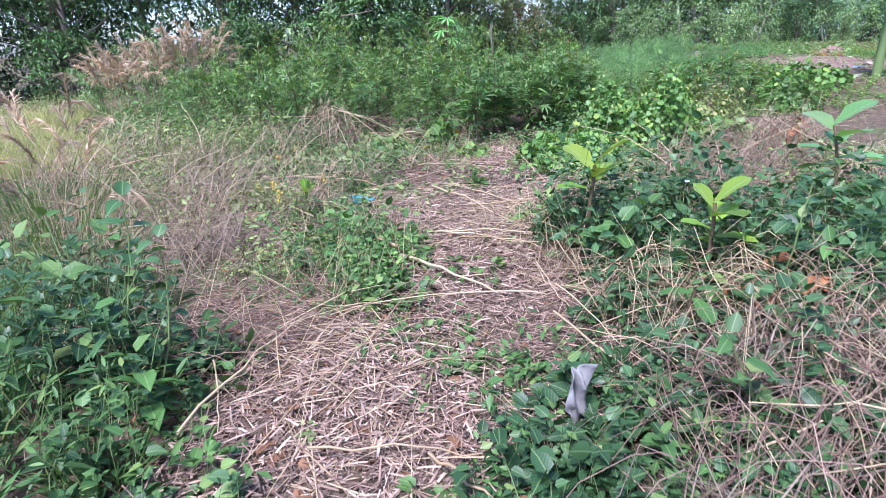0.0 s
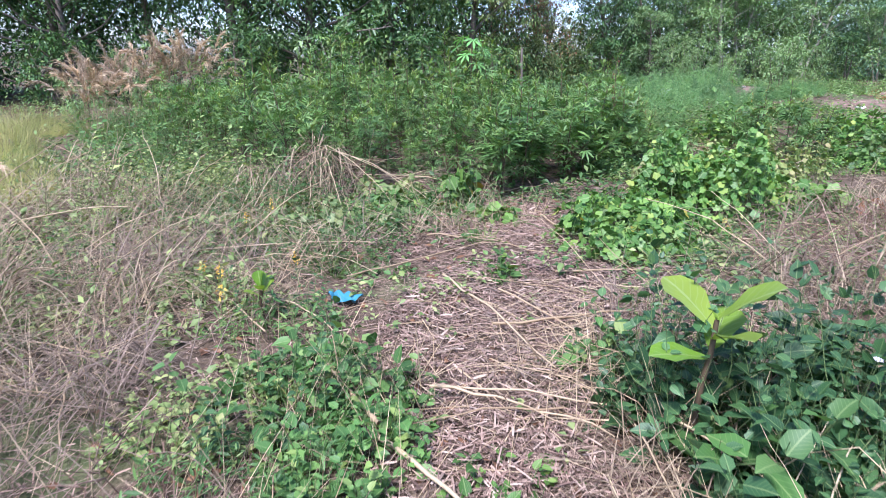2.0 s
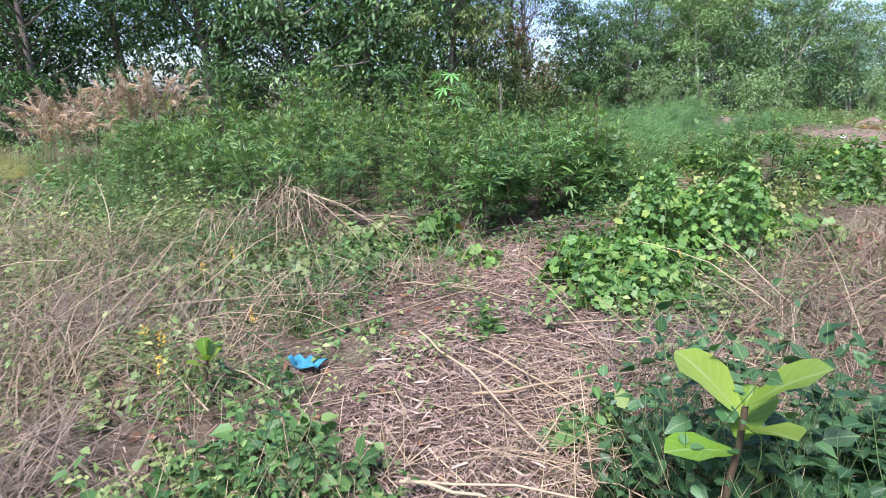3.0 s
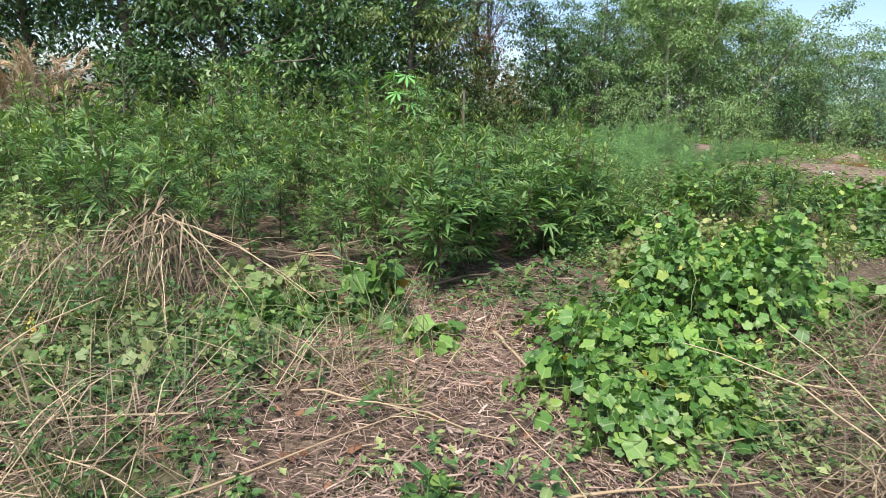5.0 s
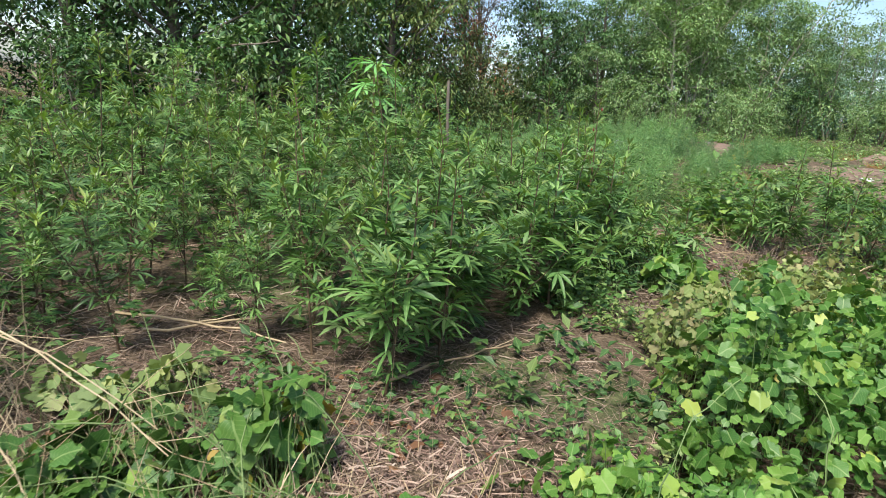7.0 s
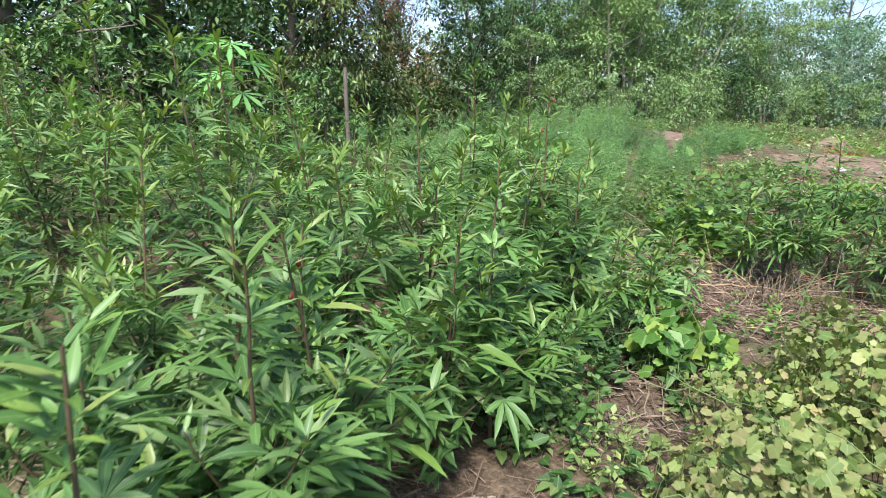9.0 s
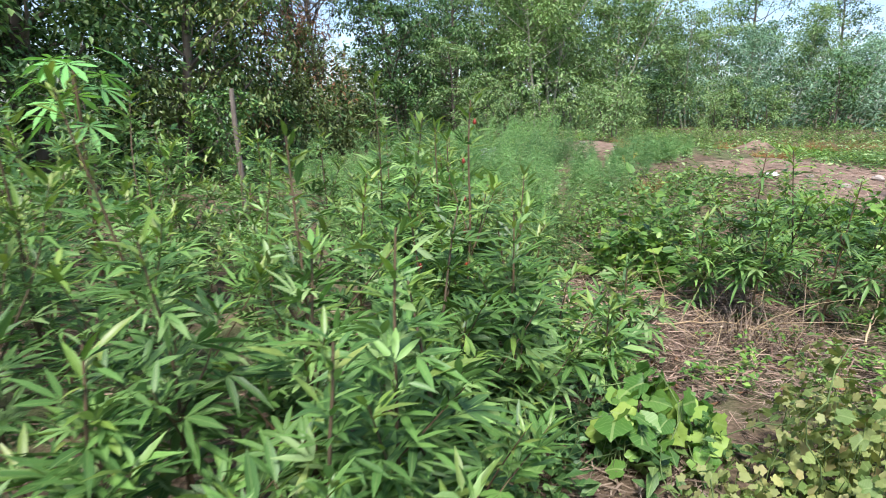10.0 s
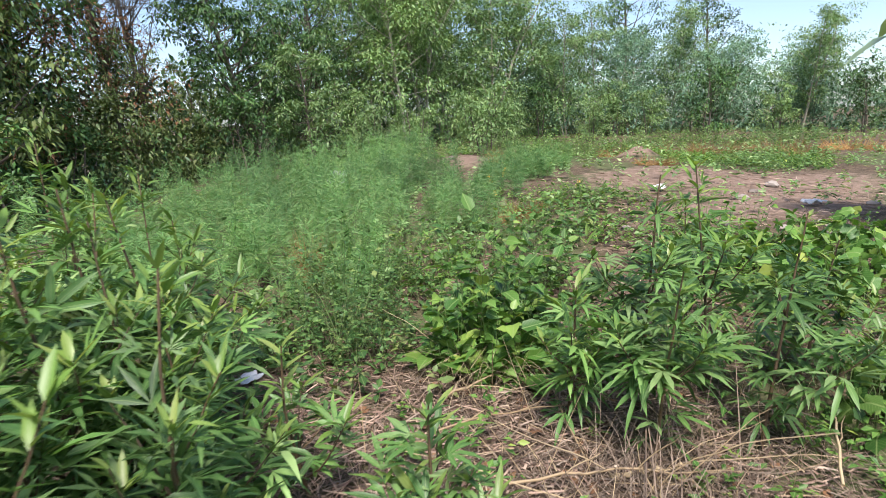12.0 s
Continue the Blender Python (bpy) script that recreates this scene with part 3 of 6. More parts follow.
def vine_patch(label, cx, cy, rx, ry, height, n, leaf, mat, singles=0, turn=0.0, yellow=0.0):
    """A heap of trailing vine: broad lobed leaves on upright stalks over a mound of runners."""
    root = thing("vine_patch", label, "vine")
    k = np.arange(9)
    ring, way = 0.8 * np.sqrt((k + 0.4) / 9), k * 2.4 + rng.uniform(0, 6.28)
    hx, hy = ring * np.cos(way) + rng.normal(0, 0.07, 9), ring * np.sin(way) + rng.normal(0, 0.07, 9)
    hr, hh = rng.uniform(0.24, 0.42, 9), rng.uniform(0.5, 1.05, 9)
    x, y = spread(n * 6, 0, 0, 1.1, 1.1)
    heap = np.max(hh[:, None] * np.exp(-((x - hx[:, None]) ** 2 + (y - hy[:, None]) ** 2) / hr[:, None] ** 2), axis=0)
    keep = np.nonzero(rng.uniform(0, 1, n * 6) < np.clip(heap * 1.4 - 0.04, 0.015, 1))[0][:n]
    x, y, heap = x[keep], y[keep], heap[keep]
    n = len(x)
    lump = 0.9 + 0.3 * np.sin(x * 5 + cx * 3) * np.cos(y * 4.3 + cy) + 0.22 * np.sin(x * 11 + cy) * np.sin(y * 9 + cx) + rng.uniform(-0.1, 0.18, n)
    top = height * np.clip(heap, 0.1, 1) ** 0.8 * (0.6 + 0.4 * lump)
    ct, sn = math.cos(radians(turn)), math.sin(radians(turn))
    wx, wy = cx + x * rx * ct - y * ry * sn, cy + x * rx * sn + y * ry * ct
    depth = rng.uniform(0, 1, n) ** 1.6
    o = on_land(wx, wy, 0.03) + np.stack([np.zeros(n), np.zeros(n), top * (1 - 0.75 * depth)], -1)
    out = np.stack([(wx - cx) / rx, (wy - cy) / ry, np.full(n, 0.9)], -1)
    up = unit(out * (0.7, 0.7, 1) + rng.normal(0, 0.65, (n, 3)))
    a = rng.uniform(0, 2 * np.pi, n)
    d = np.stack([np.cos(a), np.sin(a), rng.normal(-0.3, 0.3, n)], -1)
    d = unit(d - up * np.sum(d * up, 1, keepdims=True) + up * -0.15)
    size = leaf * rng.uniform(0.4, 1.5, n)
    lf, st = Pile(), Pile()
    first = np.arange(n) < singles
    for i in np.nonzero(first)[0]:
        dd, uu = d[i], up[i]
        side = unit(np.cross(uu, dd))
        m = np.eye(4)
        m[:3, 0], m[:3, 1], m[:3, 2], m[:3, 3] = dd * size[i], side * size[i], np.cross(dd, side) * size[i], o[i]
        ob = piece("leaf", VINE_MESHES[i % 4], None, root)
        ob.matrix_local = Matrix(m.tolist())
    gone = (rng.uniform(0, 1, n) < yellow) & ~first
    rest = ~first & ~gone
    strew(lf, VINE, o[rest], d[rest], up[rest], size[rest], size[rest], rng.uniform(0.0, 0.25, rest.sum()))
    tagged(piece("foliage", lf.mesh("foliage"), mat, root), kind="stuff")
    if gone.any():
        yl = Pile()
        strew(yl, VINE, o[gone], d[gone], up[gone], size[gone], size[gone], 0.3)
        piece("yellowed_leaves", yl.mesh("yellowed_leaves"), YELLOW_LEAF, root, "yellowed dying leaves")
    for i in rng.permutation(n)[: min(n, 260)]:
        g = o[i].copy()
        g[2] = land(g[0], g[1])
        off = rng.normal(0, 0.06, 3)
        tube(st, np.array([g + off * (1, 1, 0), (g + o[i]) / 2 + off * 0.7, o[i]]), [0.003, 0.0025, 0.002], 3)
    for _ in range(14):
        j = rng.integers(0, n)
        tube(st, wander(o[j], rng.normal(0, 1, 3) * (1, 1, 0.2), rng.uniform(0.4, 0.9), 8, 0.3), 0.003, 4)
    tagged(piece("runner_tangle", st.mesh("runner_tangle"), STEM_GREEN, root), kind="stuff")
    return root


VINE_MESHES = []
for j in range(4):
    v = VINE[0].copy()
    v[:, 2] += 0.06 * (j - 1) * v[:, 1] ** 2 * 4 - (0.05 + 0.08 * j) * v[:, 0] ** 2
    v[:, 1] *= (1.0, 0.92, 1.06, 0.97)[j]
    VINE_MESHES.append(mesh_from("leaf", v, VINE[1], None, VINE[2]))
    VINE_MESHES[-1].materials.append(GREEN_VINE)


def grass_tuft(name, label, x, y, radius, height, n, mat, width=0.006, arch=0.5, tpl=BLADE, category="grass", kind="", lean=(0, 0), group=""):
    root = thing(name, label, category, (0, 0, 0), group, kind)
    pl = Pile()
    px, py = spread(n, x, y, radius * 0.5, radius * 0.5)
    o = on_land(px, py, -0.01)
    a = np.arctan2(py - y, px - x) + rng.normal(0, 0.7, n)
    out = np.abs(rng.normal(0.25, 0.25, n)) * radius / max(height, 0.1) * 2
    d = np.stack([np.cos(a) * out + lean[0], np.sin(a) * out + lean[1], np.ones(n)], -1)
    l = height * rng.uniform(0.5, 1.2, n)
    strew(pl, tpl, o, d, np.stack([np.cos(a + 1.6), np.sin(a + 1.6), np.full(n, 0.2)], -1), l, width * rng.uniform(0.6, 1.3, n), rng.uniform(0.0, arch, n))
    tagged(piece("blade_tuft", pl.mesh("blade_tuft"), mat, root), kind="stuff")
    return root


def feather_weed(x, y, radius, height, stems=26, hairs=210):
    """A stand of feathery weeds: upright stems clothed in hair-fine drooping sprays."""
    root = thing("feathery_weed", "soft feathery light green weeds standing close together", "weeds", group="feathery weeds")
    st, lf = Pile(), Pile()
    px, py = spread(stems, x, y, radius, radius, 0.6)
    for i in range(stems):
        h = height * rng.uniform(0.5, 1.15)
        pts = wander(on_land(px[i], py[i], -0.02), (rng.normal(0, 0.16), rng.normal(0, 0.16), 1), h, 6, 0.07)
        tube(st, pts, np.linspace(0.005, 0.0015, 7), 3)
        f = rng.uniform(0.15, 1.0, hairs)
        o, t = along(pts, f)
        a = rng.uniform(0, 2 * np.pi, hairs)
        side = np.stack([np.cos(a), np.sin(a), np.zeros(hairs)], -1)
        d = unit(side * (1.0 - 0.45 * f)[:, None] + t * 0.75 + rng.normal(0, 0.15, (hairs, 3)))
        strew(lf, WISP, o + d * 0.04, unit(d + rng.normal(0, 0.35, (hairs, 3))), rng.normal(0, 1, (hairs, 3)), (0.22 - 0.12 * f) * rng.uniform(0.5, 1.3, hairs), 0.0075, rng.uniform(0.1, 0.7, hairs))
    tagged(piece("stem_tangle", st.mesh("stem_tangle"), STEM_GREEN, root), kind="stuff")
    tagged(piece("foliage", lf.mesh("foliage"), FINE_GREEN, root), kind="stuff")
    return root


def broad_plant(label, x, y, height, leaves, length, mat, seed, tilt=0.9):
    """A young plant with a thick stem and a rosette of large paddle leaves."""
    global rng
    keep, rng = rng, np.random.default_rng(seed)
    root = thing("broad_leaf_plant", label, "plant", tuple(on_land(x, y)))
    pl = Pile()
    pts = wander((0, 0, -0.02), (0.05, 0, 1), height, 5, 0.06)
    tube(pl, pts, np.linspace(0.016, 0.011, 6), 7)
    piece("stem", pl.mesh("stem"), STEM_RED, root)
    for k in range(leaves):
        f = 1 - 0.06 * k
        p, _ = along(pts, f)
        a = k * 2.4 + rng.normal(0, 0.25)
        el = tilt - 0.12 * k + rng.normal(0, 0.1)
        d = np.array([[math.cos(a) * math.cos(el), math.sin(a) * math.cos(el), math.sin(el)]])
        up = np.array([[-math.cos(a) * math.sin(el), -math.sin(a) * math.sin(el), math.cos(el)]])
        lp = Pile()
        l = length * rng.uniform(0.75, 1.15)
        strew(lp, BROAD, p[None], d, up, l, l * 1.2, 0.2)
        piece("leaf", lp.mesh("leaf"), mat, root)
    rng = keep
    return root


def dry_stalk(a, b, radius, sag=0.0, twigs=0, label="long dry tan plant stalk lying across the straw", mat=None, rise=0.0):
    """A fallen stalk from a to b, with its thin side twigs."""
    a, b = np.array(a, float), np.array(b, float)
    root = thing("dry_stalk", label, "stalk", group="fallen stalks")
    f = np.linspace(0, 1, 9)[:, None]
    pts = a * (1 - f) + b * f
    pts[:, 2] += rise * np.sin(np.pi * f[:, 0]) - sag * np.sin(np.pi * f[:, 0])
    pts += rng.normal(0, 0.008, pts.shape)
    pl = Pile()
    tube(pl, pts, np.linspace(radius, radius * 0.45, 9), 6)
    piece("stem", pl.mesh("stem"), mat or STALK, root)
    for _ in range(twigs):
        p, t = along(pts, rng.uniform(0.25, 0.95))
        pl = Pile()
        d = unit(t + rng.normal(0, 0.55, 3))
        d[2] = abs(d[2]) * 0.5
        tube(pl, wander(p, d, rng.uniform(0.15, 0.45), 5, 0.12), np.linspace(radius * 0.45, radius * 0.2, 6), 4)
        piece("twig", pl.mesh("twig"), mat or STALK, root)
    return root


STRAW_MESHES = []
for k in range(6):
    pl = Pile()
    tube(pl, wander((0, 0, 0), (1, 0, 0.1), 1.0, 7, 0.1, -0.05), np.linspace(0.005, 0.002, 8), 4)
    STRAW_MESHES.append(pl.mesh("straw"))
    STRAW_MESHES[-1].materials.append(STALK)


def dry_heap(label, x, y, radius, height, n, mat, lean=(0, 0), width=0.005):
    """A collapsed tuft of dead grass: long bent straws falling outward."""
    root = thing("dry_grass_heap", label, "dry grass", group="dead grass heaps")
    pl = Pile()
    px, py = spread(n, x, y, radius * 0.6, radius * 0.6)
    o = on_land(px, py, 0.0) + np.stack([np.zeros(n), np.zeros(n), rng.uniform(0, height * 0.5, n)], -1)
    a = rng.uniform(0, 2 * np.pi, n)
    d = np.stack([np.cos(a) + lean[0], np.sin(a) + lean[1], rng.uniform(0.1, 1.5, n)], -1)
    l = radius * rng.uniform(0.5, 1.6, n)
    strew(pl, BLADE, o, d, np.array([0.2, 0.1, 1.0]), l, width * rng.uniform(0.6, 1.5, n), rng.uniform(0.2, 0.9, n))
    tagged(piece("straw_tangle", pl.mesh("straw_tangle"), mat, root), kind="stuff")
    for k in range(8):
        ob = piece("straw", STRAW_MESHES[k % 6], None, root)
        a = rng.uniform(0, 6.28)
        ob.matrix_local = Matrix.LocRotScale((x + rng.normal(0, radius * 0.3), y + rng.normal(0, radius * 0.3), float(land(x, y)) + rng.uniform(0.02, height * 0.4)), Euler((0, rng.uniform(-0.9, 0.0), a)), (radius * rng.uniform(0.8, 1.7),) * 3)
    return root


def dry_sheaf(label, x, y, z, reach, n, mat, facing=(0.0, -0.6), width=0.008):
    """Dead leaves that hang from one height like thatch, bent outward and down."""
    root = thing("dry_leaf_sheaf", label, "dry grass", group="dead grass heaps")
    pl = Pile()
    base = np.array((x, y, float(land(x, y)) + z))
    o = base + rng.normal(0, 1, (n, 3)) * (0.16, 0.12, 0.07)
    a = rng.uniform(0, 2 * np.pi, n)
    d = np.stack([np.cos(a) + facing[0], np.sin(a) + facing[1], rng.uniform(-0.6, 0.7, n)], -1)
    l = reach * rng.uniform(0.5, 1.2, n)
    strew(pl, BLADE, o, d, np.array([0.1, 0.2, 1.0]), l, width * rng.uniform(0.6, 1.6, n), rng.uniform(0.4, 1.1, n) * z / reach)
    tagged(piece("hanging_leaves", pl.mesh("hanging_leaves"), mat, root), kind="stuff")
    for _ in range(7):
        pl = Pile()
        f = base + (rng.normal(0, 0.12), rng.normal(0, 0.1), 0)
        g = on_land(f[0] + rng.normal(0, 0.12), f[1] + 0.1, -0.01)
        tube(pl, np.array([g, (g + f) / 2 + rng.normal(0, 0.02, 3), f]), [0.006, 0.005, 0.003], 5)
        piece("stem", pl.mesh("stem"), STALK, root)
    return root


def twig_tangle(label, x, y, rx, ry, height, n, length, radius, mat):
    """Dead thin stems that arch over one another through the weeds."""
    root = thing("dead_stem_tangle", label, "dry stems", group="dead stem tangles")
    pl = Pile()
    px, py = spread(n, x, y, rx, ry, 0.6)
    for i in range(n):
        a, l = rng.uniform(0, 6.28), length * rng.uniform(0.4, 1.3)
        rise = height * rng.uniform(0.15, 1.0)
        f = np.linspace(0, 1, 5)
        ex, ey = px[i] + math.cos(a) * l, py[i] + math.sin(a) * l
        p = on_land(px[i] + (ex - px[i]) * f, py[i] + (ey - py[i]) * f)
        p[:, 2] += rise * np.sin(np.pi * (0.08 + 0.78 * f)) + rng.normal(0, 0.012, 5)
        p[:, :2] += rng.normal(0, 0.015, (5, 2))
        if i < 9:
            one = Pile()
            tube(one, p, radius * 1.3 * np.linspace(1, 0.45, 5), 4)
            piece("stem", one.mesh("stem"), mat, root)
        else:
            tube(pl, p, radius * rng.uniform(0.7, 1.4) * np.linspace(1, 0.45, 5), 3)
    tagged(piece("stem_tangle", pl.mesh("stem_tangle"), mat, root), kind="stuff")
    return root


def weed_plant(height, leaf, seed, mat, pairs=5, label="upright leafy green weed with paired toothed leaves", tpl=OVATE):
    """One upright weed: a stem with pairs of leaves, each pair turned across the last."""
    global rng
    keep, rng = rng, np.random.default_rng(seed)
    root = thing("leafy_weed", label, "weed", group="leafy weeds")
    pts = wander((0, 0, -0.02), (rng.normal(0, 0.2), rng.normal(0, 0.2), 1), height, 5, 0.09)
    pl = Pile()
    tube(pl, pts, np.linspace(0.0045, 0.002, 6), 5)
    piece("stem", pl.mesh("stem"), STEM_GREEN, root)
    turn = rng.uniform(0, 6.3)
    for k in range(pairs * 2 + 2):
        f = min(0.3 + 0.7 * (k // 2) / pairs, 1.0)
        p, _ = along(pts, f)
        a = turn + (k // 2) * 1.57 + (k % 2) * 3.14 + rng.normal(0, 0.2)
        el = rng.normal(0.15, 0.2) + 0.5 * (f > 0.95)
        d = np.array([math.cos(a) * math.cos(el), math.sin(a) * math.cos(el), math.sin(el)])
        s = leaf * (1.15 - 0.5 * f) * rng.uniform(0.75, 1.2)
        lp = Pile()
        strew(lp, tpl, (p + d * s * 0.2)[None], d[None], np.array([[0, 0, 1.0]]) + rng.normal(0, 0.25, (1, 3)), s, s, rng.uniform(0.1, 0.5))
        piece("leaf", lp.mesh("leaf"), mat, root)
    rng = keep
    return root


# ---- trees ----
def tree(name, label, height, crown_low, reach, limbs, clumps, leaves, leaf, wood, leaf_m, seed, trunk_r=0.12, lean=0.05, limb_up=0.5, bare=False, stems=1, droopy=0.25, puff=0.55):
    """A tapered trunk with limbs, and a crown of leafy clumps along the limbs' outer halves."""
    global rng
    keep, rng = rng, np.random.default_rng(seed)
    root = thing(name, label, "tree" if height > 3.2 else "shrub", group="woodland edge")
    tr, br, lf = Pile(), Pile(), Pile()
    trunks = []
    for s in range(stems):
        a = rng.uniform(0, 6.3)
        trunks.append(wander((0.15 * s * math.cos(a), 0.15 * s * math.sin(a), -0.1), (rng.normal(0, lean) + 0.25 * (s > 0) * math.cos(a), rng.normal(0, lean) + 0.25 * (s > 0) * math.sin(a), 1), height * 0.93, 12, 0.06, 0.05))
        tube(tr, trunks[-1], trunk_r * np.linspace(1.1, 0.18, 13) ** 0.9, 6)
    C, R = [], []
    for k in range(limbs):
        trunk = trunks[k % stems]
        f = crown_low + (0.98 - crown_low) * ((k + rng.uniform(0, 0.9)) / limbs)
        p, _ = along(trunk, f)
        g = (f - crown_low) / max(1 - crown_low, 0.01)
        ln = reach * (0.45 + 0.75 * math.sin(math.pi * min(0.25 + 0.72 * g, 1.0))) * rng.uniform(0.6, 1.25)
        a = k * 2.4 + rng.normal(0, 0.5)
        pts = wander(p, (math.cos(a), math.sin(a), limb_up * rng.uniform(0.4, 1.5)), ln, 7, 0.13, 0.04)
        tube(br, pts, trunk_r * (0.42 - 0.25 * g) * np.linspace(1, 0.2, 8), 3)
        for c in range(clumps):
            q, t = along(pts, 1.0 if c == 0 else rng.uniform(0.35, 1.0))
            d = unit(t * 0.5 + rng.normal(0, 0.7, 3) + (0, 0, 0.1))
            tl = rng.uniform(0.1, 0.6) * puff
            tp = wander(q, d, tl + (0.4 if bare else 0.0), 4, 0.16, -0.05)
            tube(br, tp[[0, 2, 4]], np.array([0.012, 0.008, 0.003]), 3)
            if bare:
                for _ in range(3):
                    u, w = along(tp, rng.uniform(0.3, 1))
                    tube(br, wander(u, w + rng.normal(0, 0.5, 3), 0.4, 3, 0.15), np.linspace(0.006, 0.002, 4), 3)
                continue
            C.append(tp[-1]), R.append(puff * rng.uniform(0.5, 1.15) * (1.05 - 0.3 * g))
    piece("trunk", tr.mesh("trunk"), wood, root)
    tagged(piece("limb_work", br.mesh("limb_work"), wood, root), kind="stuff")
    if C:
        C, R = np.array(C), np.array(R)
        k = np.repeat(np.arange(len(C)), leaves)
        n = len(k)
        out = unit(rng.normal(0, 1, (n, 3)))
        out[:, 2] = np.where(rng.uniform(0, 1, n) < 0.6, np.abs(out[:, 2]), out[:, 2])
        o = C[k] + out * (1, 1, 0.62) * (R[k] * rng.uniform(0.1, 1.0, n) ** 0.45)[:, None]
        d = unit(out * (1, 1, 0.4) + rng.normal(0, 0.45, (n, 3)) + (0, 0, -droopy))
        up = unit(out * 0.6 + np.array([0, 0, 0.9]) + rng.normal(0, 0.35, (n, 3)))
        l = leaf * rng.uniform(0.55, 1.35, n)
        strew(lf, TREE_LEAF, o, d, up, l, l, rng.uniform(0.1, 0.4, n))
        tagged(piece("crown", lf.mesh("crown"), leaf_m, root), kind="stuff")
    rng = keep
    return root


def plant_copies(kinds, spots, sink=0.0):
    """Sets a tree, the first time of its kind as itself and then as copies, at (kind, x, y, size)."""
    used = set()
    for k, x, y, s in spots:
        m = Matrix.LocRotScale((x, y, float(land(x, y)) - sink), Euler((0, 0, rng.uniform(0, 6.28))), (s, s, s * rng.uniform(0.93, 1.08)))
        if k in used:
            copy_thing(kinds[k], m)
        else:
            kinds[k].matrix_basis = m
            used.add(k)


DENSE = "dense dark green broadleaf tree at the wood's edge"
TREES = {
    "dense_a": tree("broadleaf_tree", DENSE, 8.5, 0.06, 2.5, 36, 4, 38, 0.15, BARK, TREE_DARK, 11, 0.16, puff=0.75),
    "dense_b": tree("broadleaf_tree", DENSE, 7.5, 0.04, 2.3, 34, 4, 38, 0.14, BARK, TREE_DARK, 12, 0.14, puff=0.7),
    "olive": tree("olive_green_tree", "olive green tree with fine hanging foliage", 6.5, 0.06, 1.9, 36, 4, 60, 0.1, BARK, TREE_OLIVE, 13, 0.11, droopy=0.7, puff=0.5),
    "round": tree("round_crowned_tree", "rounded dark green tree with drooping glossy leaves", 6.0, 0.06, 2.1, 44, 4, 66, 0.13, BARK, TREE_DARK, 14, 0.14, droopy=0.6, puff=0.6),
    "light_a": tree("slender_tree", "slender young tree with pale trunk and light green crown", 7.6, 0.24, 1.7, 32, 5, 54, 0.13, PALE_BARK, TREE_LIGHT, 15, 0.07, 0.08, 0.7, puff=0.7),
    "light_b": tree("slender_tree", "slender young tree with pale trunk and light green crown", 6.6, 0.2, 1.6, 32, 5, 52, 0.125, PALE_BARK, TREE_LIGHT, 16, 0.06, 0.08, 0.7, stems=2, puff=0.66),
    # far tree whose leaf colour carries the haze
    "blue": tree("blue_green_tree", "tree in the far line of woods, leaves tinted blue-green for haze", 8.6, 0.12, 2.2, 36, 5, 42, 0.19, PALE_BARK, TREE_HAZE, 17, 0.08, 0.06, 0.35, puff=0.95),
    "bare": tree("leafless_tree", "brown leafless tree with fine bare branches", 8.0, 0.25, 1.7, 34, 11, 0, 0.1, BARK, TREE_OLIVE, 18, 0.11, limb_up=1.3, bare=True),
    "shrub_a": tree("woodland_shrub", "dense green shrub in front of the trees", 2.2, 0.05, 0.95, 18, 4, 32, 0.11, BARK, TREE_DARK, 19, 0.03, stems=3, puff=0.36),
    "shrub_b": tree("woodland_shrub", "light green shrub in front of the trees", 1.8, 0.05, 0.85, 18, 4, 32, 0.1, BARK, TREE_LIGHT, 20, 0.03, stems=3, puff=0.32),
    "layered": tree("layered_shrub", "green shrub with layered sprays of leaves", 3.9, 0.05, 1.4, 30, 4, 60, 0.1, BARK, TREE_LIGHT, 21, 0.06, limb_up=0.12, puff=0.36),
}
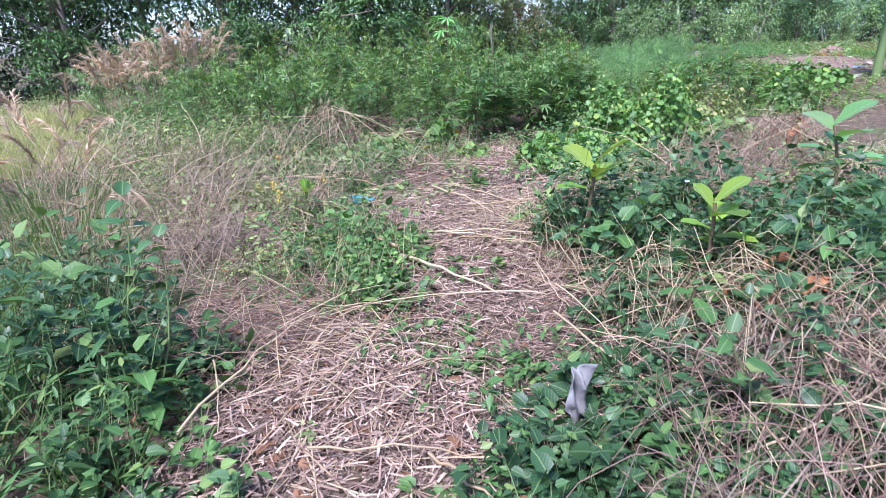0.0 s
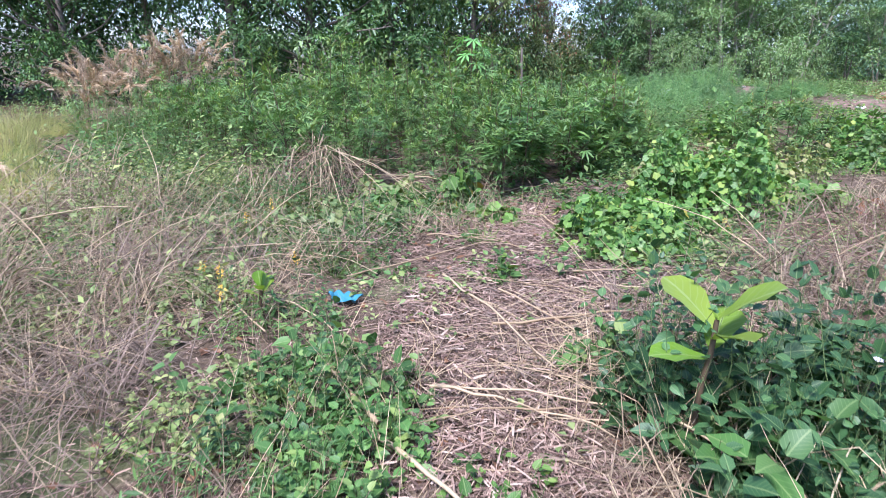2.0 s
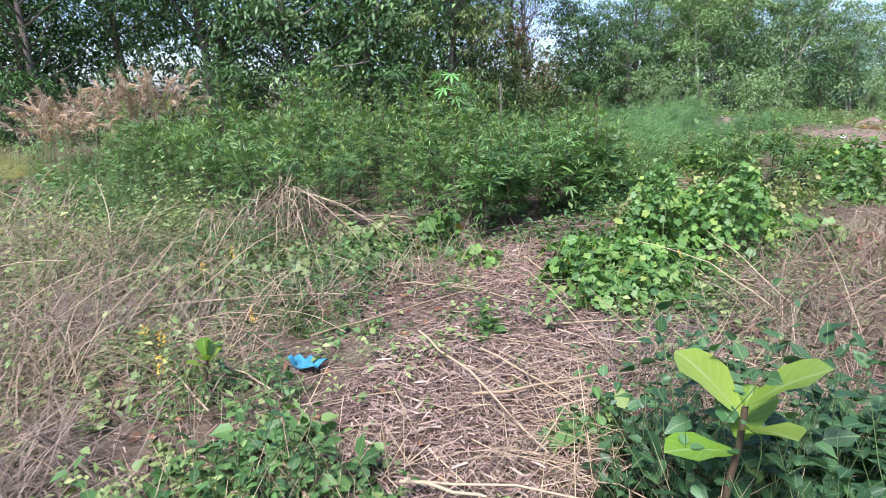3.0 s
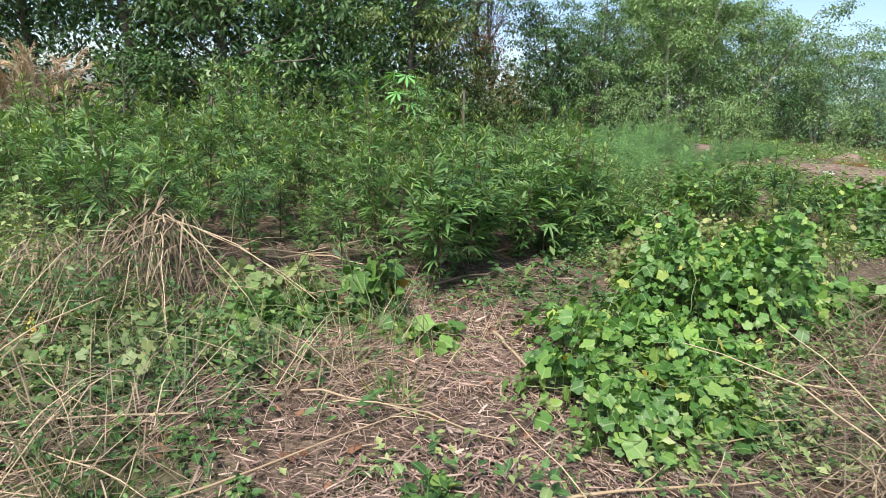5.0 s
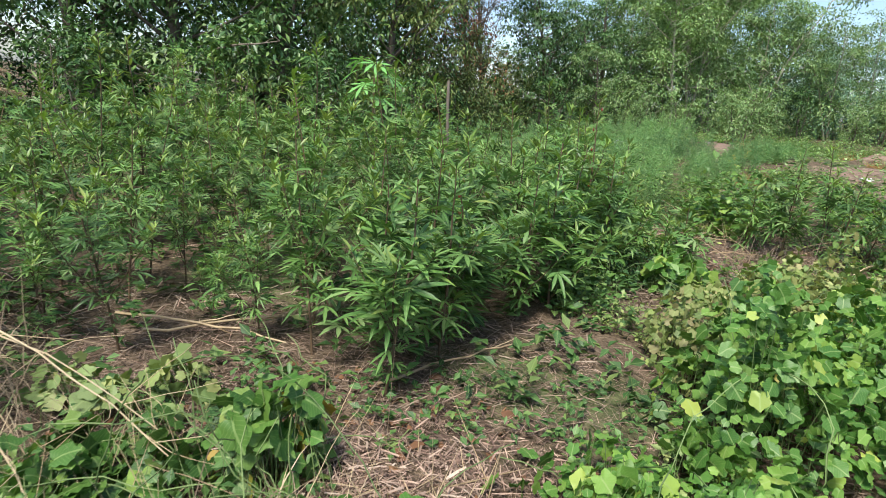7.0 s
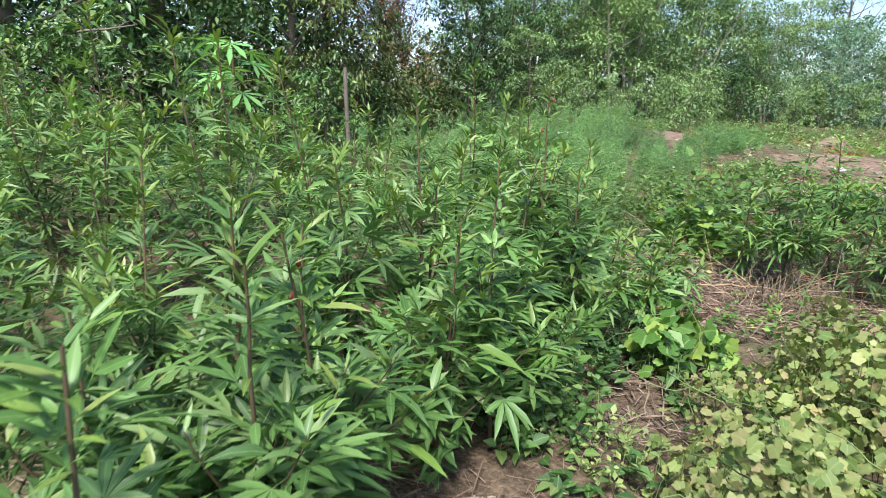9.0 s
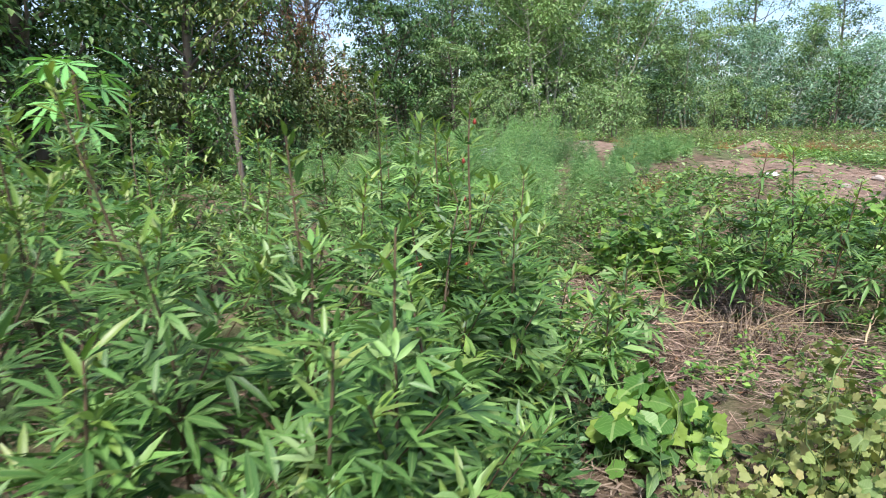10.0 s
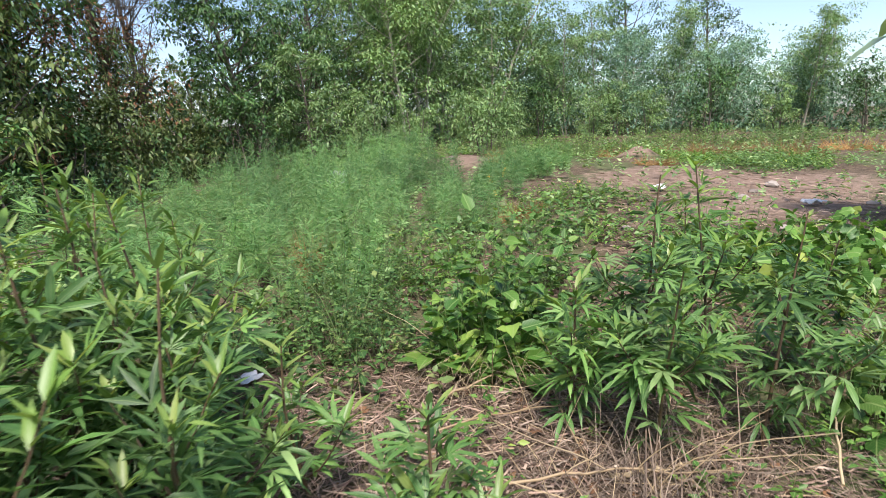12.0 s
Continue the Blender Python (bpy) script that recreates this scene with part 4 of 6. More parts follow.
SPOTS = [
    ("dense_a", -13.5, 21.5, 1.00), ("dense_b", -10.6, 22.6, 1.05), ("dense_a", -7.6, 22.2, 1.05), ("dense_b", -5, 21.6, 1.10), ("dense_a", -2.6, 22.4, 1.10),
    ("olive", -0.3, 23.4, 1.05), ("dense_b", 0.9, 26.5, 0.95), ("dense_a", -4, 25.5, 1.20), ("dense_b", -9, 26, 1.20), ("dense_a", -15.5, 25, 1.15), ("dense_b", -2.4, 29, 1.00),
    ("olive", 2.7, 26.4, 0.5), ("bare", 2.7, 27.6, 1.0), ("bare", 3.3, 28.6, 0.8), ("olive", 4.6, 28.8, 0.42), ("round", 5.8, 28.2, 0.86), ("round", 7.7, 28.8, 0.84), ("layered", 7.0, 26.6, 0.85), ("dense_b", 8.4, 30.8, 0.8),
    ("light_a", 9.9, 27.4, 0.80), ("light_b", 11.2, 28.8, 0.98), ("light_a", 9.4, 30.4, 0.92), ("light_b", 12.8, 30.2, 1.05), ("light_a", 11.8, 32.6, 1.02), ("light_b", 14.2, 30.0, 1.0), ("light_a", 15.0, 33, 1.0), ("light_b", 10.4, 31.8, 1.1), ("light_a", 13.4, 33.8, 1.05),
    ("blue", 16.6, 31.8, 0.60), ("light_b", 17.6, 29.8, 0.72), ("blue", 19, 32.4, 0.66), ("dense_b", 18, 34.6, 0.73), ("blue", 21.4, 30.6, 0.76), ("dense_b", 22.8, 32.4, 0.80), ("light_a", 22.6, 29.4, 0.76), ("blue", 20.2, 29.6, 0.70), ("blue", 23.2, 28.8, 0.74),
    ("blue", 24.8, 28.6, 0.72), ("dense_a", 26.6, 30.6, 0.70), ("blue", 27.2, 26.4, 0.64), ("blue", 29.2, 28.4, 0.66), ("light_b", 25.6, 25.8, 0.67), ("blue", 29.6, 23.6, 0.59), ("blue", 31.6, 25.4, 0.66),
    ("blue", 18.2, 30.8, 0.58), ("blue", 25.8, 29.8, 0.66), ("blue", 28.2, 27.6, 0.6), ("light_b", 20.8, 31.6, 0.8), ("dense_b", 32, 20.5, 0.63), ("blue", 33.5, 17, 0.66), ("dense_a", 33, 12, 0.66), ("blue", 33, 6, 0.66),
    ("light_a", 16, 36.5, 1.0), ("blue", 12.4, 36.5, 0.85), ("dense_b", 9, 35, 0.85), ("blue", 20.8, 36, 0.8), ("dense_a", -16.5, 18.6, 0.9), ("dense_b", -12.2, 20.4, 0.95),
    ("dense_b", -18, 22.5, 1.05), ("dense_a", -20.5, 19, 1.00), ("dense_b", -22, 14.5, 1.00), ("olive", -16.4, 20, 0.70), ("dense_a", -23, 9, 1.00), ("dense_b", -23, 3, 1.00),
    ("shrub_a", -12, 19.6, 1.00), ("shrub_b", -9.5, 19.8, 0.90), ("shrub_a", -6.5, 19.6, 1.10), ("shrub_a", -3.6, 19.8, 1.10), ("shrub_a", -1.4, 20.4, 1.10), ("shrub_a", 0.8, 21.8, 0.90), ("shrub_a", 1.6, 24.8, 0.90),
    ("shrub_a", 5.2, 26.4, 0.90), ("shrub_b", 8.3, 26.2, 0.75), ("shrub_b", 10.75, 24, 0.95), ("shrub_b", 9.6, 26.4, 0.80), ("shrub_b", 12.2, 27, 1.00), ("shrub_b", 13.8, 27.8, 0.90), ("shrub_a", 15.6, 28.8, 0.90),
    ("shrub_b", 17, 27.6, 0.80), ("shrub_b", 18.8, 28.6, 1.10), ("shrub_b", 20.2, 28, 1.00), ("shrub_a", 22, 27, 1.10), ("shrub_b", 24, 25.6, 0.90), ("shrub_a", 26.4, 24, 1.00), ("shrub_b", 28, 22, 1.00), ("shrub_a", 29.5, 19, 1.10),
    ("shrub_b", -14.5, 17.5, 1.00), ("shrub_a", -16.5, 15.5, 1.00), ("shrub_b", -9.2, 16.2, 0.70), ("shrub_a", -18, 11, 1.00),
]
plant_copies(TREES, SPOTS, 0.03)


def leaf_bank(label, line, depth, low, high, clumps, per, leaf, mat, loose=0.45):
    """Undergrowth along a line of trees: leafy clumps from the ground upward."""
    line = np.array(line, float)
    f = rng.uniform(0, len(line) - 1.001, clumps)
    i = f.astype(int)
    c = line[i] + (line[i + 1] - line[i]) * (f - i)[:, None] + rng.normal(0, depth, (clumps, 2))
    z = land(c[:, 0], c[:, 1]) + low + (high - low) * rng.uniform(0, 1, clumps) ** 1.1
    n = clumps * per
    k = np.repeat(np.arange(clumps), per)
    r = unit(rng.normal(0, 1, (n, 3))) * (loose * rng.uniform(0.3, 1.0, n) ** 0.5 * rng.uniform(0.6, 1.5, clumps)[k])[:, None]
    o = np.stack([c[k, 0], c[k, 1], z[k]], -1) + r * (1, 1, 0.75)
    d = unit(r + rng.normal(0, 0.25, (n, 3)) + (0, 0, -0.12))
    pl = Pile()
    strew(pl, TREE_LEAF, o, d, unit(np.array([0, -0.3, 1.0]) + rng.normal(0, 0.35, (n, 3))), leaf * rng.uniform(0.6, 1.3, n), leaf * rng.uniform(0.6, 1.3, n), 0.25)
    tagged(piece("woodland_undergrowth", pl.mesh("woodland_undergrowth"), mat), label, "undergrowth", kind="stuff")


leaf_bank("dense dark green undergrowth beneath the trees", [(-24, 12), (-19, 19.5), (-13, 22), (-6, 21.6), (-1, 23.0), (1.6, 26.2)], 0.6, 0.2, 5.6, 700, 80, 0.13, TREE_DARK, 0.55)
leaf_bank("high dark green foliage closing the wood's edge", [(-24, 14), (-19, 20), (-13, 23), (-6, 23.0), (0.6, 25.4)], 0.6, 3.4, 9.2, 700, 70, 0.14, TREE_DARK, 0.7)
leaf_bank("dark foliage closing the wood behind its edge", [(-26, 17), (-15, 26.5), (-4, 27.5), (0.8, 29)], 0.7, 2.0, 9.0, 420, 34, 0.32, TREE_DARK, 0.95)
leaf_bank("bright creeper hanging over the dark trees", [(-6.5, 20.6), (-3.6, 20.6), (-1.2, 21.6)], 0.3, 1.6, 4.6, 60, 60, 0.17, TREE_LIGHT, 0.4)
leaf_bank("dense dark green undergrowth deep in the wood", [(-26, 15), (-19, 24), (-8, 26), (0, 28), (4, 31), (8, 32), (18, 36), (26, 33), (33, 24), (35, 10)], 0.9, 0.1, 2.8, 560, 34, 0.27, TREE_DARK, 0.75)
leaf_bank("olive green creepers hanging among the trees", [(-1.5, 22.6), (1.5, 24.8), (3.4, 27.2), (5.0, 28.4)], 0.45, 0.2, 2.3, 200, 60, 0.11, TREE_OLIVE, 0.5)
leaf_bank("brown withered creepers under the leafless tree", [(0.6, 24.2), (1.8, 25.8), (3.4, 27.4)], 0.35, 1.2, 4.2, 70, 50, 0.1, DEAD_LEAF, 0.45)
# deep bank in the haze-tinted leaf colour
leaf_bank("foliage deep behind the slender trees, tinted blue-green for haze", [(6.5, 30.5), (12, 33.5), (18, 35), (25, 32), (31, 27)], 0.8, 0.2, 4.0, 330, 40, 0.22, TREE_HAZE, 0.75)
leaf_bank("light green bushes under slender trees", [(8.0, 28.2), (11.0, 29.0), (15.0, 31.0), (19.0, 30.6)], 0.8, 0.1, 1.7, 200, 60, 0.11, TREE_LIGHT, 0.5)
# far bushes, haze again put into the leaf colour
leaf_bank("bushes at the foot of the far woods, tinted blue-green for haze", [(15.5, 31.0), (20, 30.6), (25, 28.0), (29.5, 23.6), (32, 16)], 0.9, 0.1, 2.0, 300, 56, 0.14, TREE_HAZE, 0.55)


# ---- straw litter over the clearing ----
def litter(name, label, places, size, width, mat, lift=0.02, kind="stuff"):
    x, y = places
    n = len(x)
    a = rng.uniform(0, 2 * np.pi, n)
    d = np.stack([np.cos(a), np.sin(a), rng.normal(0, 0.16, n)], -1)
    l = size * rng.uniform(0.35, 1.6, n)
    pl = Pile()
    strew(pl, CHIP, on_land(x, y, 0.004) + np.stack([np.zeros(n), np.zeros(n), rng.uniform(0, lift, n)], -1), d, unit(np.array([0, 0, 1.0]) + rng.normal(0, 0.3, (n, 3))), l, width * rng.uniform(0.6, 1.6, n))
    tagged(piece(name, pl.mesh(name), mat), label, "straw", kind=kind)


def many(*blobs):
    xs, ys = zip(*[spread(*b) for b in blobs])
    return np.concatenate(xs), np.concatenate(ys)


litter("straw_litter", "pinkish tan chopped straw strewn over the trodden clearing",
       many((7600, 0.5, 5.3, 1.1, 1.6), (3600, 0.2, 3.2, 0.9, 1.2), (3000, -0.5, 2.0, 0.7, 0.8), (3600, 0.0, 7.6, 1.5, 1.2), (1700, 0.6, 8.2, 0.8, 0.9), (1400, -2.0, 5.2, 1.1, 1.6)), 0.075, 0.0055, STRAW, 0.05)
litter("shredded_stalks", "pale shredded stalks and husks strewn over the clearing",
       many((1300, 0.4, 5.0, 1.0, 1.7), (600, -0.4, 2.3, 0.8, 0.9), (500, 0.4, 7.8, 1.0, 1.0), (250, 4.6, 12.9, 1.2, 0.9)), 0.075, 0.009, PALE_STRAW, 0.05)
litter("straw_litter", "loose tan straw over the whole clearing", many((3600, -0.3, 5.5, 4.6, 5.5), (1800, 2.6, 5.4, 2.2, 3.0)), 0.14, 0.004, STRAW, 0.06)
litter("straw_litter", "greyish weathered straw and twigs on dark soil", many((2600, -0.6, 9.9, 2.4, 1.1), (2600, 0.9, 5.7, 1.4, 1.3), (1500, 3.6, 7.6, 1.6, 1.6), (2600, 4.6, 12.9, 1.3, 1.1), (2200, 3.5, 13.8, 1.4, 1.0), (1200, 6.6, 12.4, 1.6, 1.4), (1400, 2.4, 11.6, 0.9, 0.9)), 0.13, 0.006, GREY_STRAW, 0.04)
litter("straw_litter", "tan straw between the shrubs", many((1800, 4.6, 13.0, 1.4, 1.2), (1500, 3.6, 14.0, 1.2, 1.0), (1600, 5.0, 15.5, 3.0, 2.0), (1500, -1.0, 12.5, 4.0, 2.5), (1800, 8.5, 16.0, 4.0, 3.0)), 0.14, 0.007, STRAW, 0.04)
litter("dead_leaf_litter", "curled brown fallen leaves among the straw", many((160, -0.8, 2.8, 1.0, 1.2), (300, 0.2, 5.5, 2.2, 4.0), (220, 4.4, 13.2, 1.6, 1.4), (160, 0.0, 8.6, 1.5, 1.0), (90, 3.6, 7.4, 1.2, 1.2)), 0.06, 0.03, DEAD_LEAF, 0.03)


def fine_straw(label, places, length, width, mat, lift=0.05, rise=0.15):
    """Thin curved straws lying loosely over one another."""
    x, y = places
    n = len(x)
    a = rng.uniform(0, 2 * np.pi, n)
    d = np.stack([np.cos(a), np.sin(a), rng.uniform(0, rise, n)], -1)
    pl = Pile()
    strew(pl, WISP if length < 0.3 else HAIR, on_land(x, y, 0.004) + np.stack([np.zeros(n), np.zeros(n), rng.uniform(0, lift, n)], -1), d, unit(np.array([0, 0, 1.0]) + rng.normal(0, 0.5, (n, 3))), length * rng.uniform(0.3, 1.6, n), width * rng.uniform(0.6, 1.5, n), rng.uniform(0, 0.15, n))
    tagged(piece("straw_litter", pl.mesh("straw_litter"), mat), label, "straw", kind="stuff")


fine_straw("fine pinkish tan straw matted over the soil", many((1500, -1.2, 3.0, 0.6, 0.8), (7500, -0.2, 5.2, 4.2, 5.2), (6000, 0.3, 4.8, 1.4, 3.8), (3500, 4.6, 13.2, 2.6, 2.2), (3000, 0.0, 8.6, 2.4, 1.6), (2500, 7.0, 15.5, 4.5, 3.5)), 0.2, 0.0035, STRAW)
fine_straw("long tan straws lying across the trodden clearing", many((520, 0.6, 5.0, 1.0, 1.4), (240, -0.3, 2.4, 0.7, 0.9), (200, 0.2, 7.8, 1.0, 0.8), (260, 1.4, 5.4, 0.9, 0.9), (200, 4.6, 12.9, 1.2, 0.9)), 0.42, 0.006, STALK, 0.06, 0.12)
fine_straw("fine grey weathered straw matted over the soil", many((7000, -0.4, 5.6, 4.4, 5.2), (3500, 4.6, 13.2, 2.4, 2.0), (3000, 1.6, 4.4, 2.0, 2.6), (2500, -0.6, 10.0, 3.0, 1.6)), 0.2, 0.003, GREY_STRAW)
fine_straw("thin dry stems standing among the weeds", many((420, 1.8, 3.0, 1.1, 1.5), (380, -2.6, 3.4, 1.1, 1.6), (700, -2.9, 6.6, 1.8, 2.2), (220, 0.9, 4.6, 0.7, 0.6), (260, -0.8, 4.2, 0.7, 0.8), (300, 3.2, 6.4, 1.6, 2.0), (200, -0.3, 8.2, 1.2, 0.7), (200, 5.0, 13.4, 1.4, 1.0)), 0.42, 0.0045, STALK, 0.02, 3.0)

# ---- fallen stalks ----
for a, b, r, tw in (
    ((-1.15, 2.04), (-0.85, 3.37), 0.0075, 2), ((-0.63, 2.31), (-0.17, 3.79), 0.0065, 1), ((-0.43, 4.16), (0.26, 3.47), 0.013, 1), ((-0.19, 4.54), (1.66, 4.24), 0.006, 3),
    ((0.55, 3.1), (1.2, 1.5), 0.0065, 3), ((0.69, 3.53), (1.46, 2.92), 0.006, 3), ((-0.6, 1.97), (0.1, 1.94), 0.006, 1), ((-0.12, 1.94), (0.2, 1.6), 0.008, 0),
    ((-1.21, 2.63), (-0.96, 2.03), 0.005, 1), ((-3.28, 6.35), (-0.87, 6.87), 0.009, 2), ((-0.22, 6.23), (0.45, 4.7), 0.009, 3), ((-0.42, 7.15), (0.62, 6.7), 0.007, 1),
    ((0.66, 6.34), (1.72, 6.53), 0.009, 2), ((-0.4, 4.17), (-0.82, 4.78), 0.014, 0), ((0.13, 5.26), (1.59, 5.81), 0.009, 2), ((-0.2, 4.53), (0.66, 4.25), 0.008, 2),
    ((0.2, 5.9), (1.1, 4.6), 0.007, 3), ((1.0, 6.1), (2.3, 5.6), 0.007, 3), ((-0.95, 6.2), (0.3, 7.0), 0.006, 1), ((-3.6, 4.7), (-2.9, 3.3), 0.01, 1), ((-2.3, 4.9), (-1.8, 4.0), 0.008, 1),
    ((5.3, 14.5), (4.62, 12.95), 0.008, 2), ((4.3, 13.85), (5.05, 14.05), 0.009, 2), ((4.72, 12.9), (5.02, 12.76), 0.016, 0), ((4.99, 12.74), (5.02, 12.3), 0.008, 3), ((4.4, 12.2), (4.9, 12.8), 0.008, 2),
    ((4.2, 13.0), (5.1, 12.6), 0.008, 3), ((3.9, 13.6), (4.9, 13.4), 0.008, 2), ((5.5, 12.3), (6.4, 12.9), 0.008, 2), ((-1.5, 10.1), (-0.3, 9.7), 0.012, 1), ((-1.2, 9.8), (-0.2, 10.2), 0.01, 2), ((0.3, 9.3), (1.2, 9.9), 0.01, 1),
    ((0.75, 8.2), (0.95, 7.35), 0.013, 0), ((2.2, 7.8), (3.7, 7.3), 0.01, 3), ((3.0, 7.2), (4.0, 8.2), 0.008, 3),
):
    za, zb = float(land(*a)) + rng.uniform(0.03, 0.12), float(land(*b)) + rng.uniform(0.03, 0.14)
    dry_stalk((*a, za), (*b, zb), r * 1.0, 0.0, tw, rise=rng.uniform(0.0, 0.05))
for k in range(120):
    x, y = (v[0] for v in spread(1, *((1.45, 2.5, 0.9, 1.0), (0.9, 5.0, 1.2, 1.1), (-2.4, 5.6, 1.3, 1.5), (1.3, 3.6, 0.9, 0.8), (3.2, 6.6, 1.2, 1.3))[k % 5]))
    w, l = rng.uniform(0, 6.28), rng.uniform(0.6, 1.5)
    x2, y2 = x + math.cos(w) * l, y + math.sin(w) * l
    if off_path(x, y, 0.35)[0] and off_path(x2, y2, 0.35)[0]:
        lift = 0.3 if k % 5 in (0, 3) else 0.12
        dry_stalk((x, y, float(land(x, y)) + rng.uniform(0.02, lift)), (x2, y2, float(land(x2, y2)) + rng.uniform(0.02, lift)), rng.uniform(0.0035, 0.0065), 0.0, int(rng.integers(0, 4)), rise=rng.uniform(0, 0.08))

# ---- dead grass heaps ----
for x, y, r, h, n, m, lean in (
    (-2.3, 8.7, 0.4, 0.4, 90, DRY_GRASS, (0.0, -0.5)), (-2.9, 6.9, 0.8, 0.5, 480, DRY_GRASS, (0.4, -0.3)), (-3.6, 5.8, 0.8, 0.5, 480, DRY_GRASS, (0.4, 0.0)), (-3.4, 7.9, 0.8, 0.6, 420, DRY_GRASS, (0.4, -0.3)), (-2.2, 7.5, 0.7, 0.4, 180, DRY_GRASS, (0.4, -0.4)), (-1.6, 8.9, 0.5, 0.8, 130, DRY_GRASS, (0.2, -0.5)), (-4.4, 8.4, 0.9, 0.7, 420, DRY_GRASS, (0.3, -0.3)), (-1.3, 6.6, 0.6, 0.3, 140, DRY_GRASS, (0.3, -0.2)), (-2.7, 6.2, 0.7, 0.4, 380, GREY_STRAW, (0.3, 0.0)),
    (-2.5, 5.7, 0.7, 0.3, 360, DRY_GRASS, (0.3, -0.3)), (-2.1, 6.5, 0.7, 0.25, 340, GREY_STRAW, (0.3, 0.0)), (-3.0, 4.6, 0.7, 0.4, 380, DRY_GRASS, (0.5, -0.2)), (-2.0, 4.6, 0.5, 0.25, 260, GREY_STRAW, (0.4, -0.2)),
    (-1.5, 5.7, 0.5, 0.2, 220, DRY_GRASS, (0.3, 0.0)), (-2.5, 3.9, 0.5, 0.4, 260, DRY_GRASS, (0.3, 0.0)), (1.5, 2.35, 0.6, 0.35, 420, GREY_STRAW, (-0.2, 0.2)), (1.9, 2.0, 0.6, 0.35, 360, DRY_GRASS, (-0.4, 0.0)), (1.2, 3.4, 0.5, 0.35, 300, DRY_GRASS, (0.0, -0.5)),
    (1.7, 3.1, 0.5, 0.4, 280, DRY_GRASS, (0.0, -0.4)), (1.0, 1.5, 0.5, 0.25, 260, GREY_STRAW, (0, 0.3)), (2.3, 4.4, 0.6, 0.35, 280, GREY_STRAW, (0.0, -0.3)), (0.85, 4.0, 0.45, 0.2, 200, DRY_GRASS, (-0.4, 0.0)), (1.3, 5.5, 0.7, 0.2, 320, GREY_STRAW, (-0.3, 0.0)),
    (2.6, 6.3, 0.8, 0.3, 320, DRY_GRASS, (-0.2, -0.2)), (4.4, 8.2, 0.8, 0.4, 320, DRY_GRASS, (0.0, -0.3)), (5.0, 9.2, 0.8, 0.5, 320, DRY_GRASS, (0.0, -0.2)), (3.8, 7.1, 0.7, 0.3, 260, GREY_STRAW, (0.0, 0.0)), (4.3, 5.9, 0.8, 0.35, 300, DRY_GRASS, (-0.2, 0.0)),
    (0.05, 8.0, 0.4, 0.15, 160, DRY_GRASS, (0.0, -0.4)), (-0.4, 7.4, 0.5, 0.15, 180, DRY_GRASS, (0.0, -0.2)), (4.9, 12.75, 0.6, 0.2, 260, GREY_STRAW, (0, 0)), (4.75, 14.2, 0.45, 0.3, 200, DRY_GRASS, (-0.3, -0.5)), (-4.6, 7.2, 0.9, 0.5, 420, DRY_GRASS, (0.3, 0.0)),
    (-4.2, 4.2, 0.8, 0.5, 380, DRY_GRASS, (0.4, 0.0)), (-1.0, 7.2, 0.5, 0.2, 90, GREY_STRAW, (0.2, -0.4)),
):
    dry_heap("collapsed heap of dry tan grass", x, y, r, h, n, m, lean)

# bundle of dead branched stalks that leans out of the thicket
for k in range(9):
    a = radians((-140, -118, -100, -84, -66, -50, -40, -26, -8)[k] + rng.normal(0, 4))
    l = rng.uniform(0.6, 0.9) if k < 3 else rng.uniform(0.95, 1.6)
    z0 = 0.62 + rng.uniform(-0.08, 0.14)
    p = np.array((-1.72 + rng.normal(0, 0.07), 8.72 + rng.normal(0, 0.07), z0))
    q = (p[0] + math.cos(a) * l, p[1] + math.sin(a) * l * 0.75, 0.06)
    dry_stalk(p, q, 0.005, 0.0, 5, "dead branched stalk fallen from the thicket", rise=0.12)

dry_sheaf("thatch of hanging dry leaves at the thicket's edge", -1.78, 8.75, 0.62, 0.55, 130, DRY_GRASS)
dry_sheaf("thatch of hanging dry leaves at the thicket's edge", -2.5, 8.6, 0.45, 0.5, 90, DRY_GRASS)
dry_sheaf("thatch of hanging dry leaves at the thicket's edge", -2.1, 8.7, 0.42, 0.5, 90, GREY_STRAW)
for x, y, rx, ry, h, n, l, m in ((1.4, 1.9, 0.6, 0.6, 0.4, 260, 0.6, RUSSET_STEM), (2.0, 2.5, 0.7, 0.8, 0.5, 240, 0.7, RUSSET_STEM), (1.5, 3.0, 0.7, 0.7, 0.5, 180, 0.7, STALK), (-1.3, 3.2, 0.6, 0.9, 0.3, 90, 0.6, RUSSET_STEM), (-2.0, 4.4, 0.7, 0.8, 0.35, 100, 0.6, GREY_STRAW), (2.4, 5.0, 0.8, 0.8, 0.35, 170, 0.7, RUSSET_STEM), (2.8, 6.6, 0.8, 0.8, 0.35, 200, 0.6, GREY_STRAW), (3.4, 7.2, 0.9, 0.9, 0.4, 220, 0.6, RUSSET_STEM), (4.2, 8.1, 0.8, 0.8, 0.45, 200, 0.6, RUSSET_STEM), (1.0, 4.9, 0.7, 0.7, 0.22, 110, 0.8, STALK), (-0.8, 2.9, 0.6, 0.7, 0.2, 60, 0.7, STALK), (-3.0, 5.2, 0.9, 0.9, 0.4, 160, 0.6, DRY_GRASS), (-2.6, 6.3, 1.2, 1.2, 0.35, 150, 0.6, STALK), (-1.9, 7.8, 0.9, 0.7, 0.35, 110, 0.6, STALK), (4.7, 12.7, 0.8, 0.6, 0.15, 80, 0.5, GREY_STRAW)):
    twig_tangle("tangle of thin dead reddish brown stems", x, y, rx, ry, h, n, l, 0.0028, m)

